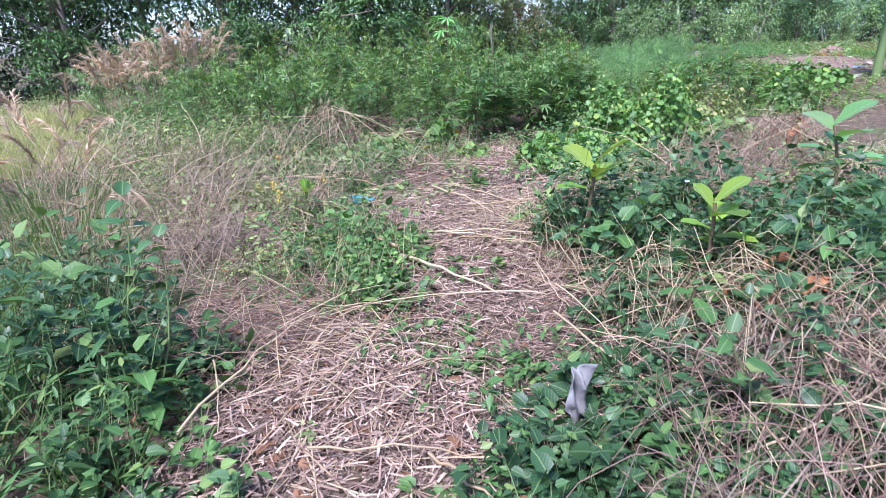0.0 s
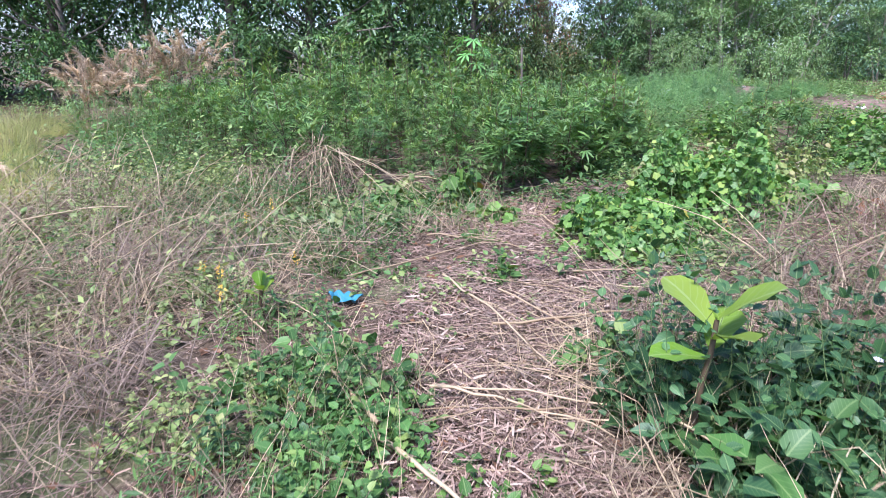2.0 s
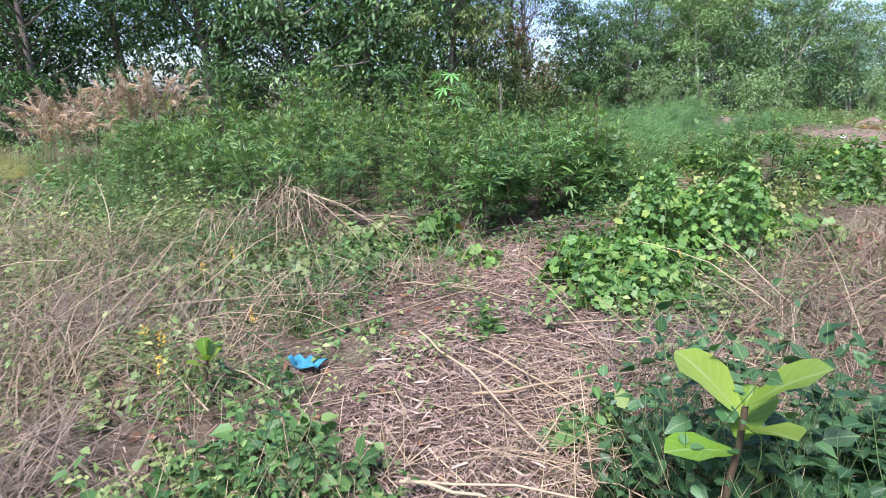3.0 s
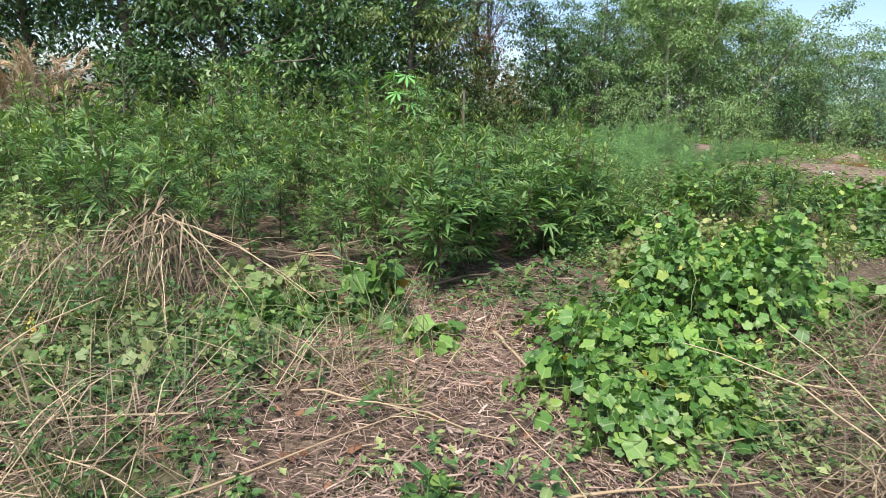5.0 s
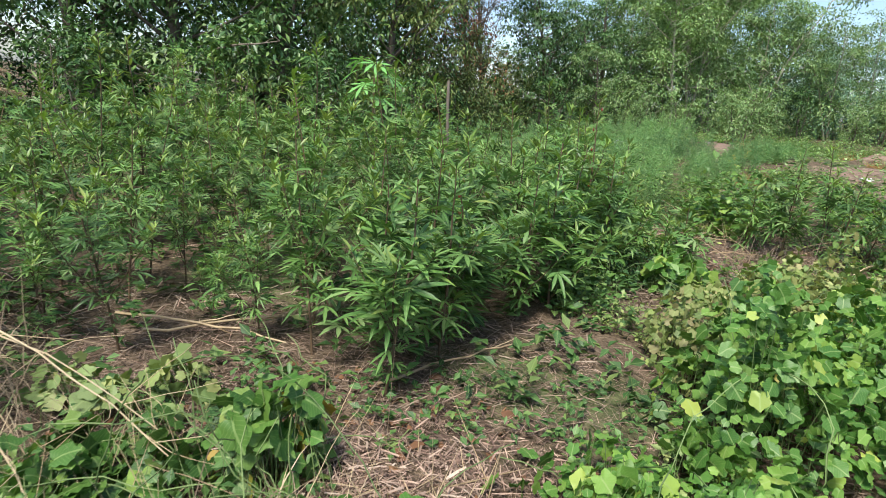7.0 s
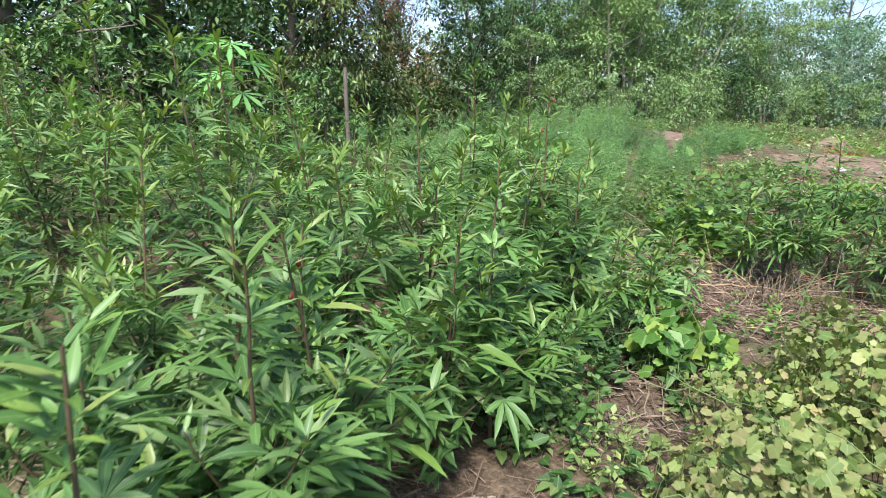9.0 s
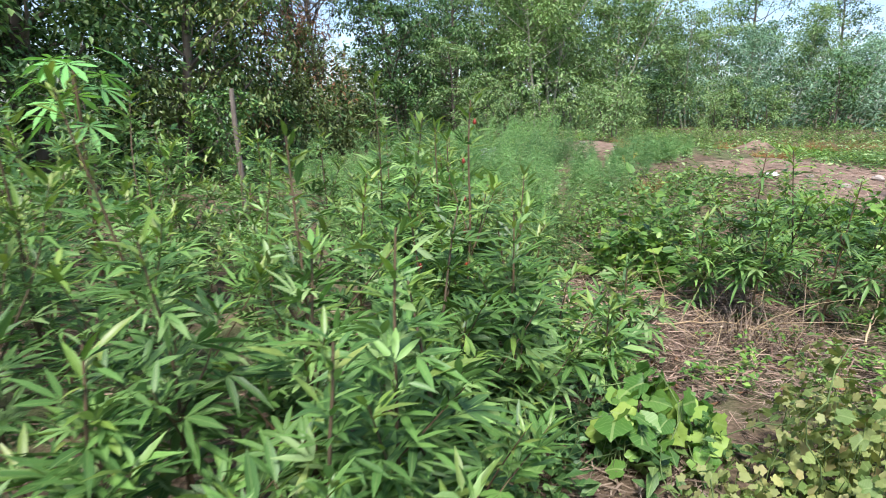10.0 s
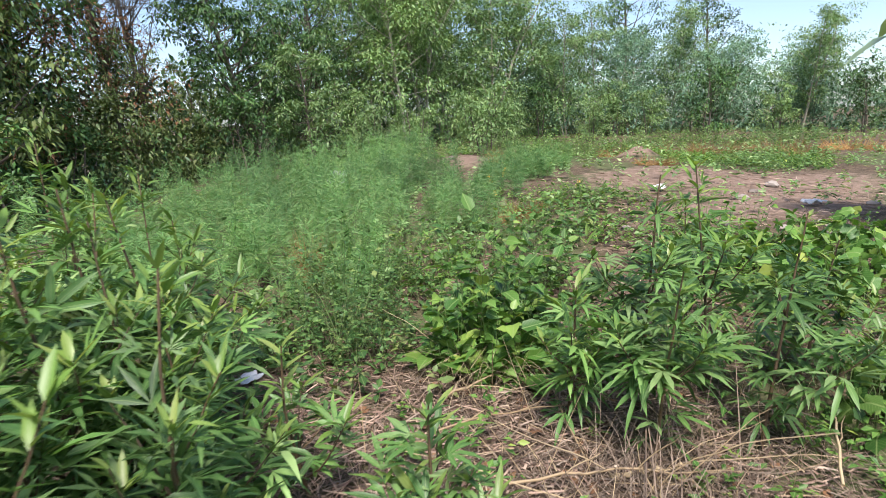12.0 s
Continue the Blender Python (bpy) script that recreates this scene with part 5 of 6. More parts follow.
# ---- weeds near the start of the walk ----
LEAFY = "low green leafy weeds growing through dry straw"
for x, y, rx, ry, h, n, leaf, m, tpl, per in (
    (-1.75, 2.35, 0.6, 0.8, 0.55, 80, 0.075, GREEN_DEEP, OVATE, 11), (-2.45, 3.3, 0.6, 0.7, 0.55, 70, 0.07, GREEN_DEEP, OVATE, 11), (-1.15, 1.75, 0.35, 0.4, 0.25, 36, 0.07, GREEN_WEED, OVATE, 9), (-1.3, 2.6, 0.35, 0.4, 0.3, 40, 0.06, GREEN_WEED, OVATE, 9),
    (-0.95, 3.75, 0.55, 0.45, 0.26, 120, 0.05, GREEN_WEED, LANCE, 14), (-0.55, 4.1, 0.4, 0.4, 0.28, 90, 0.06, GREEN_WEED, OVATE, 10), (-0.75, 4.6, 0.55, 0.45, 0.34, 90, 0.07, GREEN_WEED, OVATE, 10), (-1.25, 5.3, 0.45, 0.4, 0.3, 80, 0.05, GREEN_WEED, LANCE, 12),
    (-1.35, 4.4, 0.5, 0.5, 0.2, 90, 0.045, GREEN_PALE, OVATE, 10), (1.2, 4.5, 0.6, 0.5, 0.75, 170, 0.075, GREEN_DEEP, OVATE, 12), (1.8, 4.3, 0.55, 0.5, 0.8, 130, 0.09, GREEN_DEEP, OVATE, 11), (1.95, 3.5, 0.6, 0.6, 0.55, 120, 0.09, GREEN_DEEP, OVATE, 11),
    (2.5, 3.0, 0.7, 0.9, 0.55, 140, 0.095, GREEN_DEEP, OVATE, 11), (1.6, 2.4, 0.7, 0.7, 0.38, 150, 0.085, GREEN_DEEP, OVATE, 10), (2.3, 1.9, 0.6, 0.6, 0.45, 110, 0.09, GREEN_DEEP, OVATE, 10), (1.25, 1.75, 0.4, 0.4, 0.2, 70, 0.085, GREEN_DEEP, OVATE, 8), (-0.95, 1.45, 0.4, 0.3, 0.25, 60, 0.08, GREEN_DEEP, OVATE, 8), (0.55, 2.0, 0.5, 0.5, 0.2, 90, 0.075, GREEN_DEEP, OVATE, 7), (0.2, 2.55, 0.4, 0.3, 0.12, 40, 0.07, GREEN_WEED, OVATE, 6), (0.95, 2.6, 0.35, 0.4, 0.22, 40, 0.08, GREEN_DEEP, OVATE, 8),
    (1.2, 3.2, 0.5, 0.5, 0.4, 90, 0.08, GREEN_DEEP, OVATE, 10), (0.05, 1.75, 0.3, 0.2, 0.08, 20, 0.07, GREEN_WEED, OVATE, 5), (-0.2, 3.1, 0.4, 0.4, 0.14, 40, 0.05, GREEN_WEED, OVATE, 6), (0.15, 3.95, 0.3, 0.25, 0.12, 24, 0.06, GREEN_VINE, OVATE, 6),
    (0.75, 4.9, 0.25, 0.25, 0.2, 30, 0.09, GREEN_WEED, OVATE, 7), (0.25, 6.3, 0.14, 0.2, 0.22, 20, 0.06, GREEN_VINE, OVATE, 10), (-0.7, 6.3, 0.35, 0.25, 0.12, 30, 0.05, GREEN_WEED, OVATE, 6), (3.2, 4.0, 0.7, 0.9, 0.5, 90, 0.09, GREEN_WEED, OVATE, 10),
    (3.4, 5.3, 0.6, 0.7, 0.35, 60, 0.08, GREEN_WEED, OVATE, 8), (-3.4, 2.6, 0.6, 0.8, 0.5, 60, 0.09, GREEN_DEEP, OVATE, 10),
    (1.35, 3.85, 0.45, 0.4, 0.55, 110, 0.085, GREEN_DEEP, OVATE, 11), (2.6, 4.3, 0.6, 0.5, 0.62, 110, 0.09, GREEN_DEEP, OVATE, 10), (-2.1, 2.9, 0.5, 0.6, 0.55, 80, 0.08, GREEN_DEEP, LANCE, 14), (-1.6, 2.0, 0.5, 0.6, 0.45, 70, 0.08, GREEN_WEED, LANCE, 12), (-0.5, 3.6, 0.35, 0.3, 0.2, 60, 0.06, GREEN_WEED, OVATE, 9),
    (0.45, 1.75, 0.45, 0.35, 0.24, 50, 0.09, GREEN_DEEP, OVATE, 8), (0.8, 2.35, 0.4, 0.35, 0.24, 45, 0.09, GREEN_DEEP, OVATE, 8), (1.9, 10.95, 0.35, 0.35, 0.3, 70, 0.06, GREEN_WEED, OVATE, 9),
    (1.6, 1.2, 0.5, 0.5, 0.3, 50, 0.08, GREEN_DEEP, OVATE, 8), (-1.9, 1.0, 0.6, 0.6, 0.4, 50, 0.09, GREEN_DEEP, OVATE, 9),
):
    weed_patch("weed_patch", LEAFY, x, y, rx, ry, h, n, leaf, m, tpl, per)
for x, y, rx, ry, h, n, leaf in ((-2.6, 5.4, 0.9, 0.8, 0.35, 110, 0.055), (-3.4, 6.8, 0.9, 0.8, 0.45, 120, 0.055), (-2.3, 7.0, 0.7, 0.6, 0.4, 110, 0.055), (4.6, 7.6, 1.0, 1.0, 0.45, 110, 0.06), (-2.0, 8.1, 0.8, 0.45, 0.5, 150, 0.06), (-1.0, 7.9, 0.5, 0.45, 0.3, 110, 0.06), (-3.3, 8.7, 0.9, 0.5, 0.6, 160, 0.06), (-1.4, 6.75, 0.8, 0.55, 0.28, 170, 0.045), (-0.9, 7.5, 0.5, 0.4, 0.25, 90, 0.05), (-2.9, 7.7, 0.9, 0.5, 0.5, 150, 0.05), (-4.2, 8.4, 1.2, 0.8, 0.7, 200, 0.06), (-1.7, 7.4, 0.5, 0.5, 0.25, 100, 0.06), (-3.2, 5.9, 0.8, 0.7, 0.4, 130, 0.05), (-2.2, 6.1, 0.7, 0.6, 0.3, 130, 0.05), (-3.8, 7.6, 0.9, 0.8, 0.5, 170, 0.055), (-2.4, 8.2, 0.8, 0.5, 0.5, 160, 0.055), (-1.7, 5.6, 0.5, 0.5, 0.3, 100, 0.05), (-3.1, 9.2, 0.7, 0.6, 0.75, 170, 0.06), (-4.0, 9.7, 0.9, 0.8, 0.9, 220, 0.06), (-5.0, 10.2, 1.0, 1.0, 0.95, 220, 0.065), (-5.6, 11.6, 1.0, 0.9, 1.0, 200, 0.07), (-2.5, 8.75, 0.6, 0.35, 0.55, 130, 0.055)):
    weed_patch("pale_weed_patch", "pale greyish green herbs crowded among dead grass", x, y, rx, ry, h, int(n * 0.75), leaf, GREEN_PALE if rng.uniform() < 0.6 else GREEN_WEED, FAR_LEAF, 12)


def ground_cover(label, n, x0, x1, y0, y1, want, leaf, height, mat, per=7, tpl=OVATE):
    """Sparse low herbs over the open ground, thick where want(x, y) is high."""
    x, y = rng.uniform(x0, x1, n * 4), rng.uniform(y0, y1, n * 4)
    ok = rng.uniform(0, 1, n * 4) < want(x, y)
    x, y = x[ok][:n], y[ok][:n]
    k = np.repeat(np.arange(len(x)), per)
    m = len(k)
    h = height * rng.uniform(0.2, 1.0, len(x))[k] * rng.uniform(0.2, 1.0, m)
    o = on_land(x[k] + rng.normal(0, 0.03, m), y[k] + rng.normal(0, 0.03, m), 0.01) + np.stack([np.zeros(m), np.zeros(m), h], -1)
    a = rng.uniform(0, 2 * np.pi, m)
    d = np.stack([np.cos(a), np.sin(a), rng.normal(0.25, 0.35, m)], -1)
    pl = Pile()
    l = leaf * rng.uniform(0.5, 1.4, m)
    strew(pl, tpl, o, d, unit(np.array([0, 0, 1.0]) + rng.normal(0, 0.35, (m, 3))), l, l, rng.uniform(0, 0.4, m))
    tagged(piece("ground_herbs", pl.mesh("ground_herbs"), mat), label, "weeds", kind="stuff")


def patchy(x, y, s, seed):
    return smooth_step(0.0, 0.05, bump_sum(x * s, y * s, seed))


def off_clearing(x, y):
    clear = np.exp(-(((x - 0.45) / 0.9) ** 2 + ((y - 5.2) / 1.5) ** 2)) + np.exp(-(((x + 0.4) / 0.7) ** 2 + ((y - 2.2) / 0.8) ** 2)) + np.exp(-(((x - 0.5) / 0.6) ** 2 + ((y - 8.0) / 0.9) ** 2)) + np.exp(-(((x - 4.6) / 0.9) ** 2 + ((y - 12.9) / 0.7) ** 2))
    return np.clip(1 - 1.3 * clear, 0.03, 1) * (1 - 0.7 * bare_ground(x, y))


ground_cover("low green herbs sprouting through the litter", 1500, -5, 5, 1, 9.5, lambda x, y: off_clearing(x, y) * patchy(x, y, 1.6, 5), 0.055, 0.2, GREEN_WEED, 8, FAR_LEAF)
ground_cover("dull pale herbs sprouting through the litter", 1300, -5, 5, 2, 9.5, lambda x, y: off_clearing(x, y) * patchy(x, y, 1.9, 8), 0.05, 0.22, GREEN_PALE, 7, FAR_LEAF)
ground_cover("low green herbs on the open ground", 2600, 1, 15, 11.5, 26, lambda x, y: off_clearing(x, y) * patchy(x, y, 1.3, 6), 0.055, 0.25, GREEN_VINE, 13, TREE_LEAF)
ground_cover("low green herbs under the shrubs", 1600, -8, 4, 9, 19, lambda x, y: off_clearing(x, y), 0.1, 0.25, GREEN_WEED, 7, TREE_LEAF)
ground_cover("low herbs at the foot of the woods", 2600, -14, 26, 15, 29, lambda x, y: off_clearing(x, y) * 0.9, 0.08, 0.4, TREE_LIGHT, 13, TREE_LEAF)

# upright weeds that stand out one by one
def set_out(kinds, areas):
    """Copies of a few plants over ellipses (count, x, y, rx, ry, size), clear of the walked line."""
    used = 0
    for n, cx, cy, rx, ry, size in areas:
        for x, y in zip(*spread(n, cx, cy, rx, ry, 0.6)):
            if not off_path(x, y, 0.28)[0]:
                continue
            m = Matrix.LocRotScale((x, y, float(land(x, y))), Euler((rng.normal(0, 0.12), rng.normal(0, 0.12), rng.uniform(0, 6.28))), (size * rng.uniform(0.7, 1.25),) * 3)
            if used < len(kinds):
                kinds[used].matrix_basis = m
                used += 1
            else:
                copy_thing(kinds[int(rng.integers(0, len(kinds)))], m)


set_out([weed_plant(h, l, 60 + i, m, p) for i, (h, l, m, p) in enumerate(((0.5, 0.13, GREEN_DEEP, 4), (0.6, 0.11, GREEN_DEEP, 5), (0.42, 0.14, GREEN_WEED, 3), (0.55, 0.12, GREEN_WEED, 4)))],
        ((13, -1.8, 2.4, 0.55, 0.7, 1.1), (10, -2.4, 3.3, 0.6, 0.7, 1.1), (10, 1.25, 4.35, 0.6, 0.45, 1.1), (9, 1.85, 3.5, 0.6, 0.6, 1.1), (9, 2.45, 2.8, 0.6, 0.8, 1.1), (7, 1.4, 2.5, 0.5, 0.5, 0.8), (6, 0.6, 2.1, 0.4, 0.4, 0.55), (9, -0.7, 4.2, 0.55, 0.6, 0.65), (5, -1.2, 5.2, 0.4, 0.4, 0.6), (5, 0.85, 5.0, 0.35, 0.3, 0.6)))
set_out([weed_plant(h, l, 80 + i, m, p, "pale green leafy weed with soft broad leaves") for i, (h, l, m, p) in enumerate(((0.3, 0.12, GREEN_PALE, 3), (0.36, 0.11, GREEN_WEED, 4), (0.26, 0.13, GREEN_VINE, 3)))],
        ((18, -1.5, 7.1, 0.9, 0.7, 0.7), (9, -0.6, 7.7, 0.5, 0.5, 0.75), (10, -2.6, 7.8, 0.8, 0.6, 0.85), (6, 0.4, 6.4, 0.6, 0.5, 0.8), (8, 3.0, 7.6, 0.8, 0.8, 1.0), (6, 1.2, 9.0, 0.35, 0.4, 0.9), (8, 2.05, 11.0, 0.4, 0.5, 0.9), (8, 4.4, 14.6, 0.8, 0.6, 1.2)))
for x, y, r, h in ((-2.2, 2.3, 0.4, 0.6), (-2.7, 2.9, 0.45, 0.7), (-1.95, 3.3, 0.35, 0.5), (2.2, 3.3, 0.4, 0.5), (2.7, 2.4, 0.45, 0.55), (-1.4, 1.9, 0.3, 0.35), (-0.9, 4.5, 0.3, 0.3), (0.1, 7.2, 0.25, 0.25), (3.2, 3.4, 0.5, 0.6), (-1.1, 6.4, 0.35, 0.35), (-2.5, 2.5, 0.5, 0.95), (-2.8, 3.2, 0.5, 1.0), (-2.3, 3.5, 0.45, 0.9), (-2.0, 2.0, 0.4, 0.8), (-3.2, 3.9, 0.5, 1.0)):
    grass_tuft("green_grass_tuft", "thin green grass tuft among the weeds", x, y, r, h, 90, GREEN_GRASS, 0.006, 0.7, group="green grass")

# ---- broad-leaved young plants ----
broad_plant("young plant with large bright yellow-green paddle leaves", 0.97, 4.18, 0.72, 5, 0.36, BRIGHT, 5, 0.85)
broad_plant("young plant with large bright green paddle leaves", 1.5, 3.35, 0.66, 7, 0.27, BRIGHT, 9, 0.85)
broad_plant("tall plant with wide pale green leaves", 2.95, 4.6, 0.85, 7, 0.38, BROAD_PALE, 14, 0.75)
broad_plant("tiny upright yellow-green seedling", -1.38, 5.35, 0.3, 5, 0.16, BRIGHT, 21, 1.2)
broad_plant("plant with one wide flat green leaf above the weeds", 1.18, 2.85, 0.4, 3, 0.2, GREEN_WEED, 33, 0.15)
broad_plant("small plant with wide leaves in the weeds", 1.5, 3.0, 0.32, 5, 0.17, GREEN_WEED, 31, 0.5)

# curled dead leaves caught in the dry stalks
for x, y, z in ((1.78, 3.1, 0.2), (1.7, 2.92, 0.22), (1.98, 2.98, 0.2), (1.85, 3.25, 0.3), (2.1, 3.1, 0.16), (1.62, 3.0, 0.16), (4.4, 7.9, 0.2), (4.55, 8.05, 0.25), (4.9, 8.6, 0.25), (5.1, 8.9, 0.3), (4.7, 8.3, 0.18), (5.2, 9.3, 0.25), (4.6, 8.9, 0.22)):
    lp = Pile()
    for _ in range(4):
        strew(lp, BROAD, np.array([[x, y, float(land(x, y)) + z]]) + rng.normal(0, 0.04, (1, 3)), rng.normal(0, 1, (1, 3)), rng.normal(0, 1, (1, 3)), 0.15, 0.17, 0.6)
    tagged(piece("dead_leaf", lp.mesh("dead_leaf"), ORANGE_DEAD), "curled orange-brown dead leaves caught on dry stalks", "leaf", "dead leaves")


# ---- scraps of plastic ----
def scrap(label, at, size, mat, seed, hang=0.0, cells=13, crumple=1.0):
    """A crumpled sheet."""
    r = np.random.default_rng(seed)
    u, v = np.meshgrid(np.linspace(-0.5, 0.5, cells), np.linspace(-0.5, 0.5, cells))
    z = sum(crumple * r.uniform(0.04, 0.1) * np.sin(u * r.uniform(4, 14) + v * r.uniform(4, 14) + r.uniform(0, 6)) for _ in range(5))
    ragged = 1 + 0.14 * crumple * np.sin(np.arctan2(v, u) * 5 + r.uniform(0, 6)) * np.hypot(u, v) * 2
    p = np.stack([u * ragged * size[0], v * ragged * size[1], z * min(size)], -1).reshape(-1, 3)
    if hang:
        p = p[:, [0, 2, 1]]
    p[:, 2] -= p[:, 2].min()
    i, j = np.meshgrid(np.arange(cells - 1), np.arange(cells - 1), indexing="ij")
    q = np.stack([i * cells + j, i * cells + j + 1, (i + 1) * cells + j + 1, (i + 1) * cells + j], -1).reshape(-1, 4)
    ob = tagged(piece("plastic_scrap", mesh_from("plastic_scrap", p, None, q), mat), label, "litter")
    m = ob.modifiers.new("thickness", "SOLIDIFY")
    m.thickness = 0.002
    ob.matrix_world = Matrix.Translation((at[0], at[1], float(land(at[0], at[1])) + at[2])) @ Matrix.Rotation(r.uniform(-0.5, 0.5), 4, "Z")
    return ob


scrap("crumpled bright blue plastic scrap lying on straw", (-0.88, 5.72, 0.02), (0.2, 0.12), BLUE_PLASTIC, 8, 0, 15, 1.5)
scrap("torn greyish plastic bag hanging on a dry stalk", (0.5, 2.17, 0.02), (0.1, 0.24), GREY_PLASTIC, 12, 1, 15, 1.6)
scrap("small white plastic scrap on the soil", (3.35, 14.9, 0.03), (0.16, 0.12), WHITE_PLASTIC, 3)
scrap("white plastic bag lying in the grass", (6.13, 21.8, 0.15), (0.42, 0.28), WHITE_PLASTIC, 4, 1)
scrap("flat white plastic sheet on the bare soil", (9.95, 15.3, 0.03), (0.26, 0.12), WHITE_PLASTIC, 5)
scrap("white plastic rubbish on the bare soil", (9.4, 17.2, 0.03), (0.22, 0.16), WHITE_PLASTIC, 6)

# pale wild flower in the weeds
fl = Pile()
a = np.arange(5) * 2 * np.pi / 5
strew(fl, OVATE, np.tile([[1.62, 4.1, 0.56]], (5, 1)), np.stack([np.cos(a), np.sin(a), np.full(5, 0.5)], -1), np.array([0, 0, 1.0]), 0.035, 0.06)
tagged(piece("wild_flower", fl.mesh("wild_flower"), PALE_PETAL), "small pale lilac flower above green weeds", "flower")


# ---- tall grass on the near side ----
def plume_grass(x, y, radius, height, blades, plumes, label, mat=GREEN_GRASS, lean=(0, 0), hair=110, size=0.3):
    root = grass_tuft("plume_grass", label, x, y, radius, height * 0.75, blades, mat, 0.008, 0.6, lean=lean)
    for _ in range(plumes):
        px, py = (v[0] for v in spread(1, x, y, radius * 0.5, radius * 0.5))
        pts = wander(on_land(px, py, -0.01), (rng.normal(lean[0] * 0.7, 0.16), rng.normal(lean[1] * 0.7, 0.16), 1), height * rng.uniform(0.75, 1.1), 8, 0.05, -0.03)
        pl = Pile()
        tube(pl, pts, np.linspace(0.0035, 0.0015, 9), 4)
        stem = piece("stem", pl.mesh("stem"), STALK, root)
        tail = wander(pts[-1], pts[-1] - pts[-2], size, 6, 0.08, -0.22)
        f = rng.uniform(0, 1, hair)
        o, t = along(tail, f)
        d = unit(t + rng.normal(0, 0.3, (hair, 3)) + (0, 0, -0.15))
        hp = Pile()
        strew(hp, HAIR, o, d, rng.normal(0, 1, (hair, 3)), 0.12 * size / 0.3 * rng.uniform(0.5, 1.1, hair), 0.007 * size / 0.3, 0.3)
        piece("plume", hp.mesh("plume"), PLUME, stem, "feathery pinkish brown seed plume")
    return root


for x, y, r, h, b, p in ((-3.25, 4.9, 0.6, 1.05, 240, 9), (-3.9, 5.6, 0.7, 1.15, 260, 9), (-2.75, 4.1, 0.5, 0.9, 200, 4), (-4.6, 5.0, 0.7, 1.1, 240, 7), (-3.5, 3.6, 0.6, 0.9, 220, 4)):
    plume_grass(x, y, r, h, b, p, "tall green grass tuft with feathery brownish plumes", lean=(0.12, 0.0))
for x, y, r, h in ((-7.4, 13.6, 0.7, 1.15), (-6.9, 14.0, 0.7, 1.3), (-6.3, 14.2, 0.7, 1.4), (-5.7, 14.4, 0.7, 1.5), (-7.0, 13.0, 0.6, 1.0)):
    plume_grass(x, y, r, h, 200, 26, "clump of tall reddish-plumed grass behind the thicket", lean=(0.1, 0.0), size=0.5, hair=90)
for x, y, r, h in ((-5.4, 8.6, 0.8, 0.8), (-6.3, 9.4, 0.9, 0.9), (-5.9, 7.7, 0.8, 0.75), (-7.2, 10.6, 1.0, 1.0), (-6.6, 8.4, 0.9, 0.8), (-8.3, 12.0, 1.0, 1.0), (-7.6, 9.0, 0.9, 0.8), (-9.0, 14.0, 1.2, 0.9), (-10.5, 15.5, 1.4, 0.9), (-9.4, 10.5, 1.0, 0.8)):
    grass_tuft("pale_grass_tuft", "soft pale yellow-green grass tuft", x, y, r, h, 700, PALE_GRASS, 0.005, 0.9, group="pale grass")

# ---- roselle thicket ----
rng = np.random.default_rng(77)
VARIANTS = [roselle(h, 40 + i, leafy=0.85, spread_out=0.75) for i, h in enumerate((1.62, 1.45, 1.78, 1.4, 1.9, 1.55))]


def thicket_edge(x):
    return float(np.interp(x, [-7, -4.5, -3.2, -2.4, -1.75, -0.8, 0.25, 1.0, 1.9, 2.6, 3.0], [12.0, 10.8, 9.9, 9.1, 9.5, 9.75, 9.15, 9.85, 11.1, 11.75, 12.9]))


def thicket_back(x):
    return float(np.interp(x, [-7, -3, 0, 1.5, 3.0], [14.5, 16.0, 16.2, 15.6, 14.4]))


spots, tries = [], 0
while len(spots) < 142 and tries < 9000:
    tries += 1
    x = rng.uniform(-5.4, 3.0)
    lo, hi = thicket_edge(x), thicket_back(x)
    y = lo + (hi - lo) * rng.uniform(0, 1) ** 1.25
    near = 0.36 if y < lo + 1.6 else 0.5
    if all((x - a) ** 2 + (y - b) ** 2 > near * near for a, b in spots) and off_path(x, y, 0.62)[0] and not (-0.35 < x < 0.3 and 13.9 < y < 15.3):
        spots.append((x, y))
spots.sort(key=lambda s: float(np.min(np.hypot(WALK[:, 0] - s[0], WALK[:, 1] - s[1]))))
used = 0
for k, (x, y) in enumerate(spots):
    z = float(land(x, y))
    turn = Euler((rng.normal(0, 0.05), rng.normal(0, 0.05), rng.uniform(0, 6.28)))
    if k < 16:
        h = (1.22 if x > 0.6 else 1.3) * rng.uniform(0.82, 1.15)
        ob = roselle(h, 300 + k, 1.0, single_leaves=True, red=k in (5, 11), spread_out=0.85)
        ob.matrix_basis = Matrix.LocRotScale((x, y, z), turn, None)
        continue
    s = rng.uniform(0.8, 1.16) * (0.97 if x > 1.4 else 1.0) * (0.9 if y < thicket_edge(x) + 0.5 else 1.0) * (0.86 if -1.8 < x and y < 11.4 else 1.0) * (0.84 if x < -3.4 else 1.0)
    m = Matrix.LocRotScale((x, y, z), turn, (s, s, s * 1.05))
    if used < len(VARIANTS):
        VARIANTS[used].matrix_basis = m
        used += 1
    else:
        copy_thing(VARIANTS[int(rng.integers(0, len(VARIANTS)))], m)
tall = roselle(1.75, 71, 0.45, red=True, spread_out=0.5)
tagged(tall, "tall thin roselle plant with red calyces along its stem")
tall.matrix_basis = Matrix.Translation((2.33, 12.19, float(land(2.33, 12.19))))
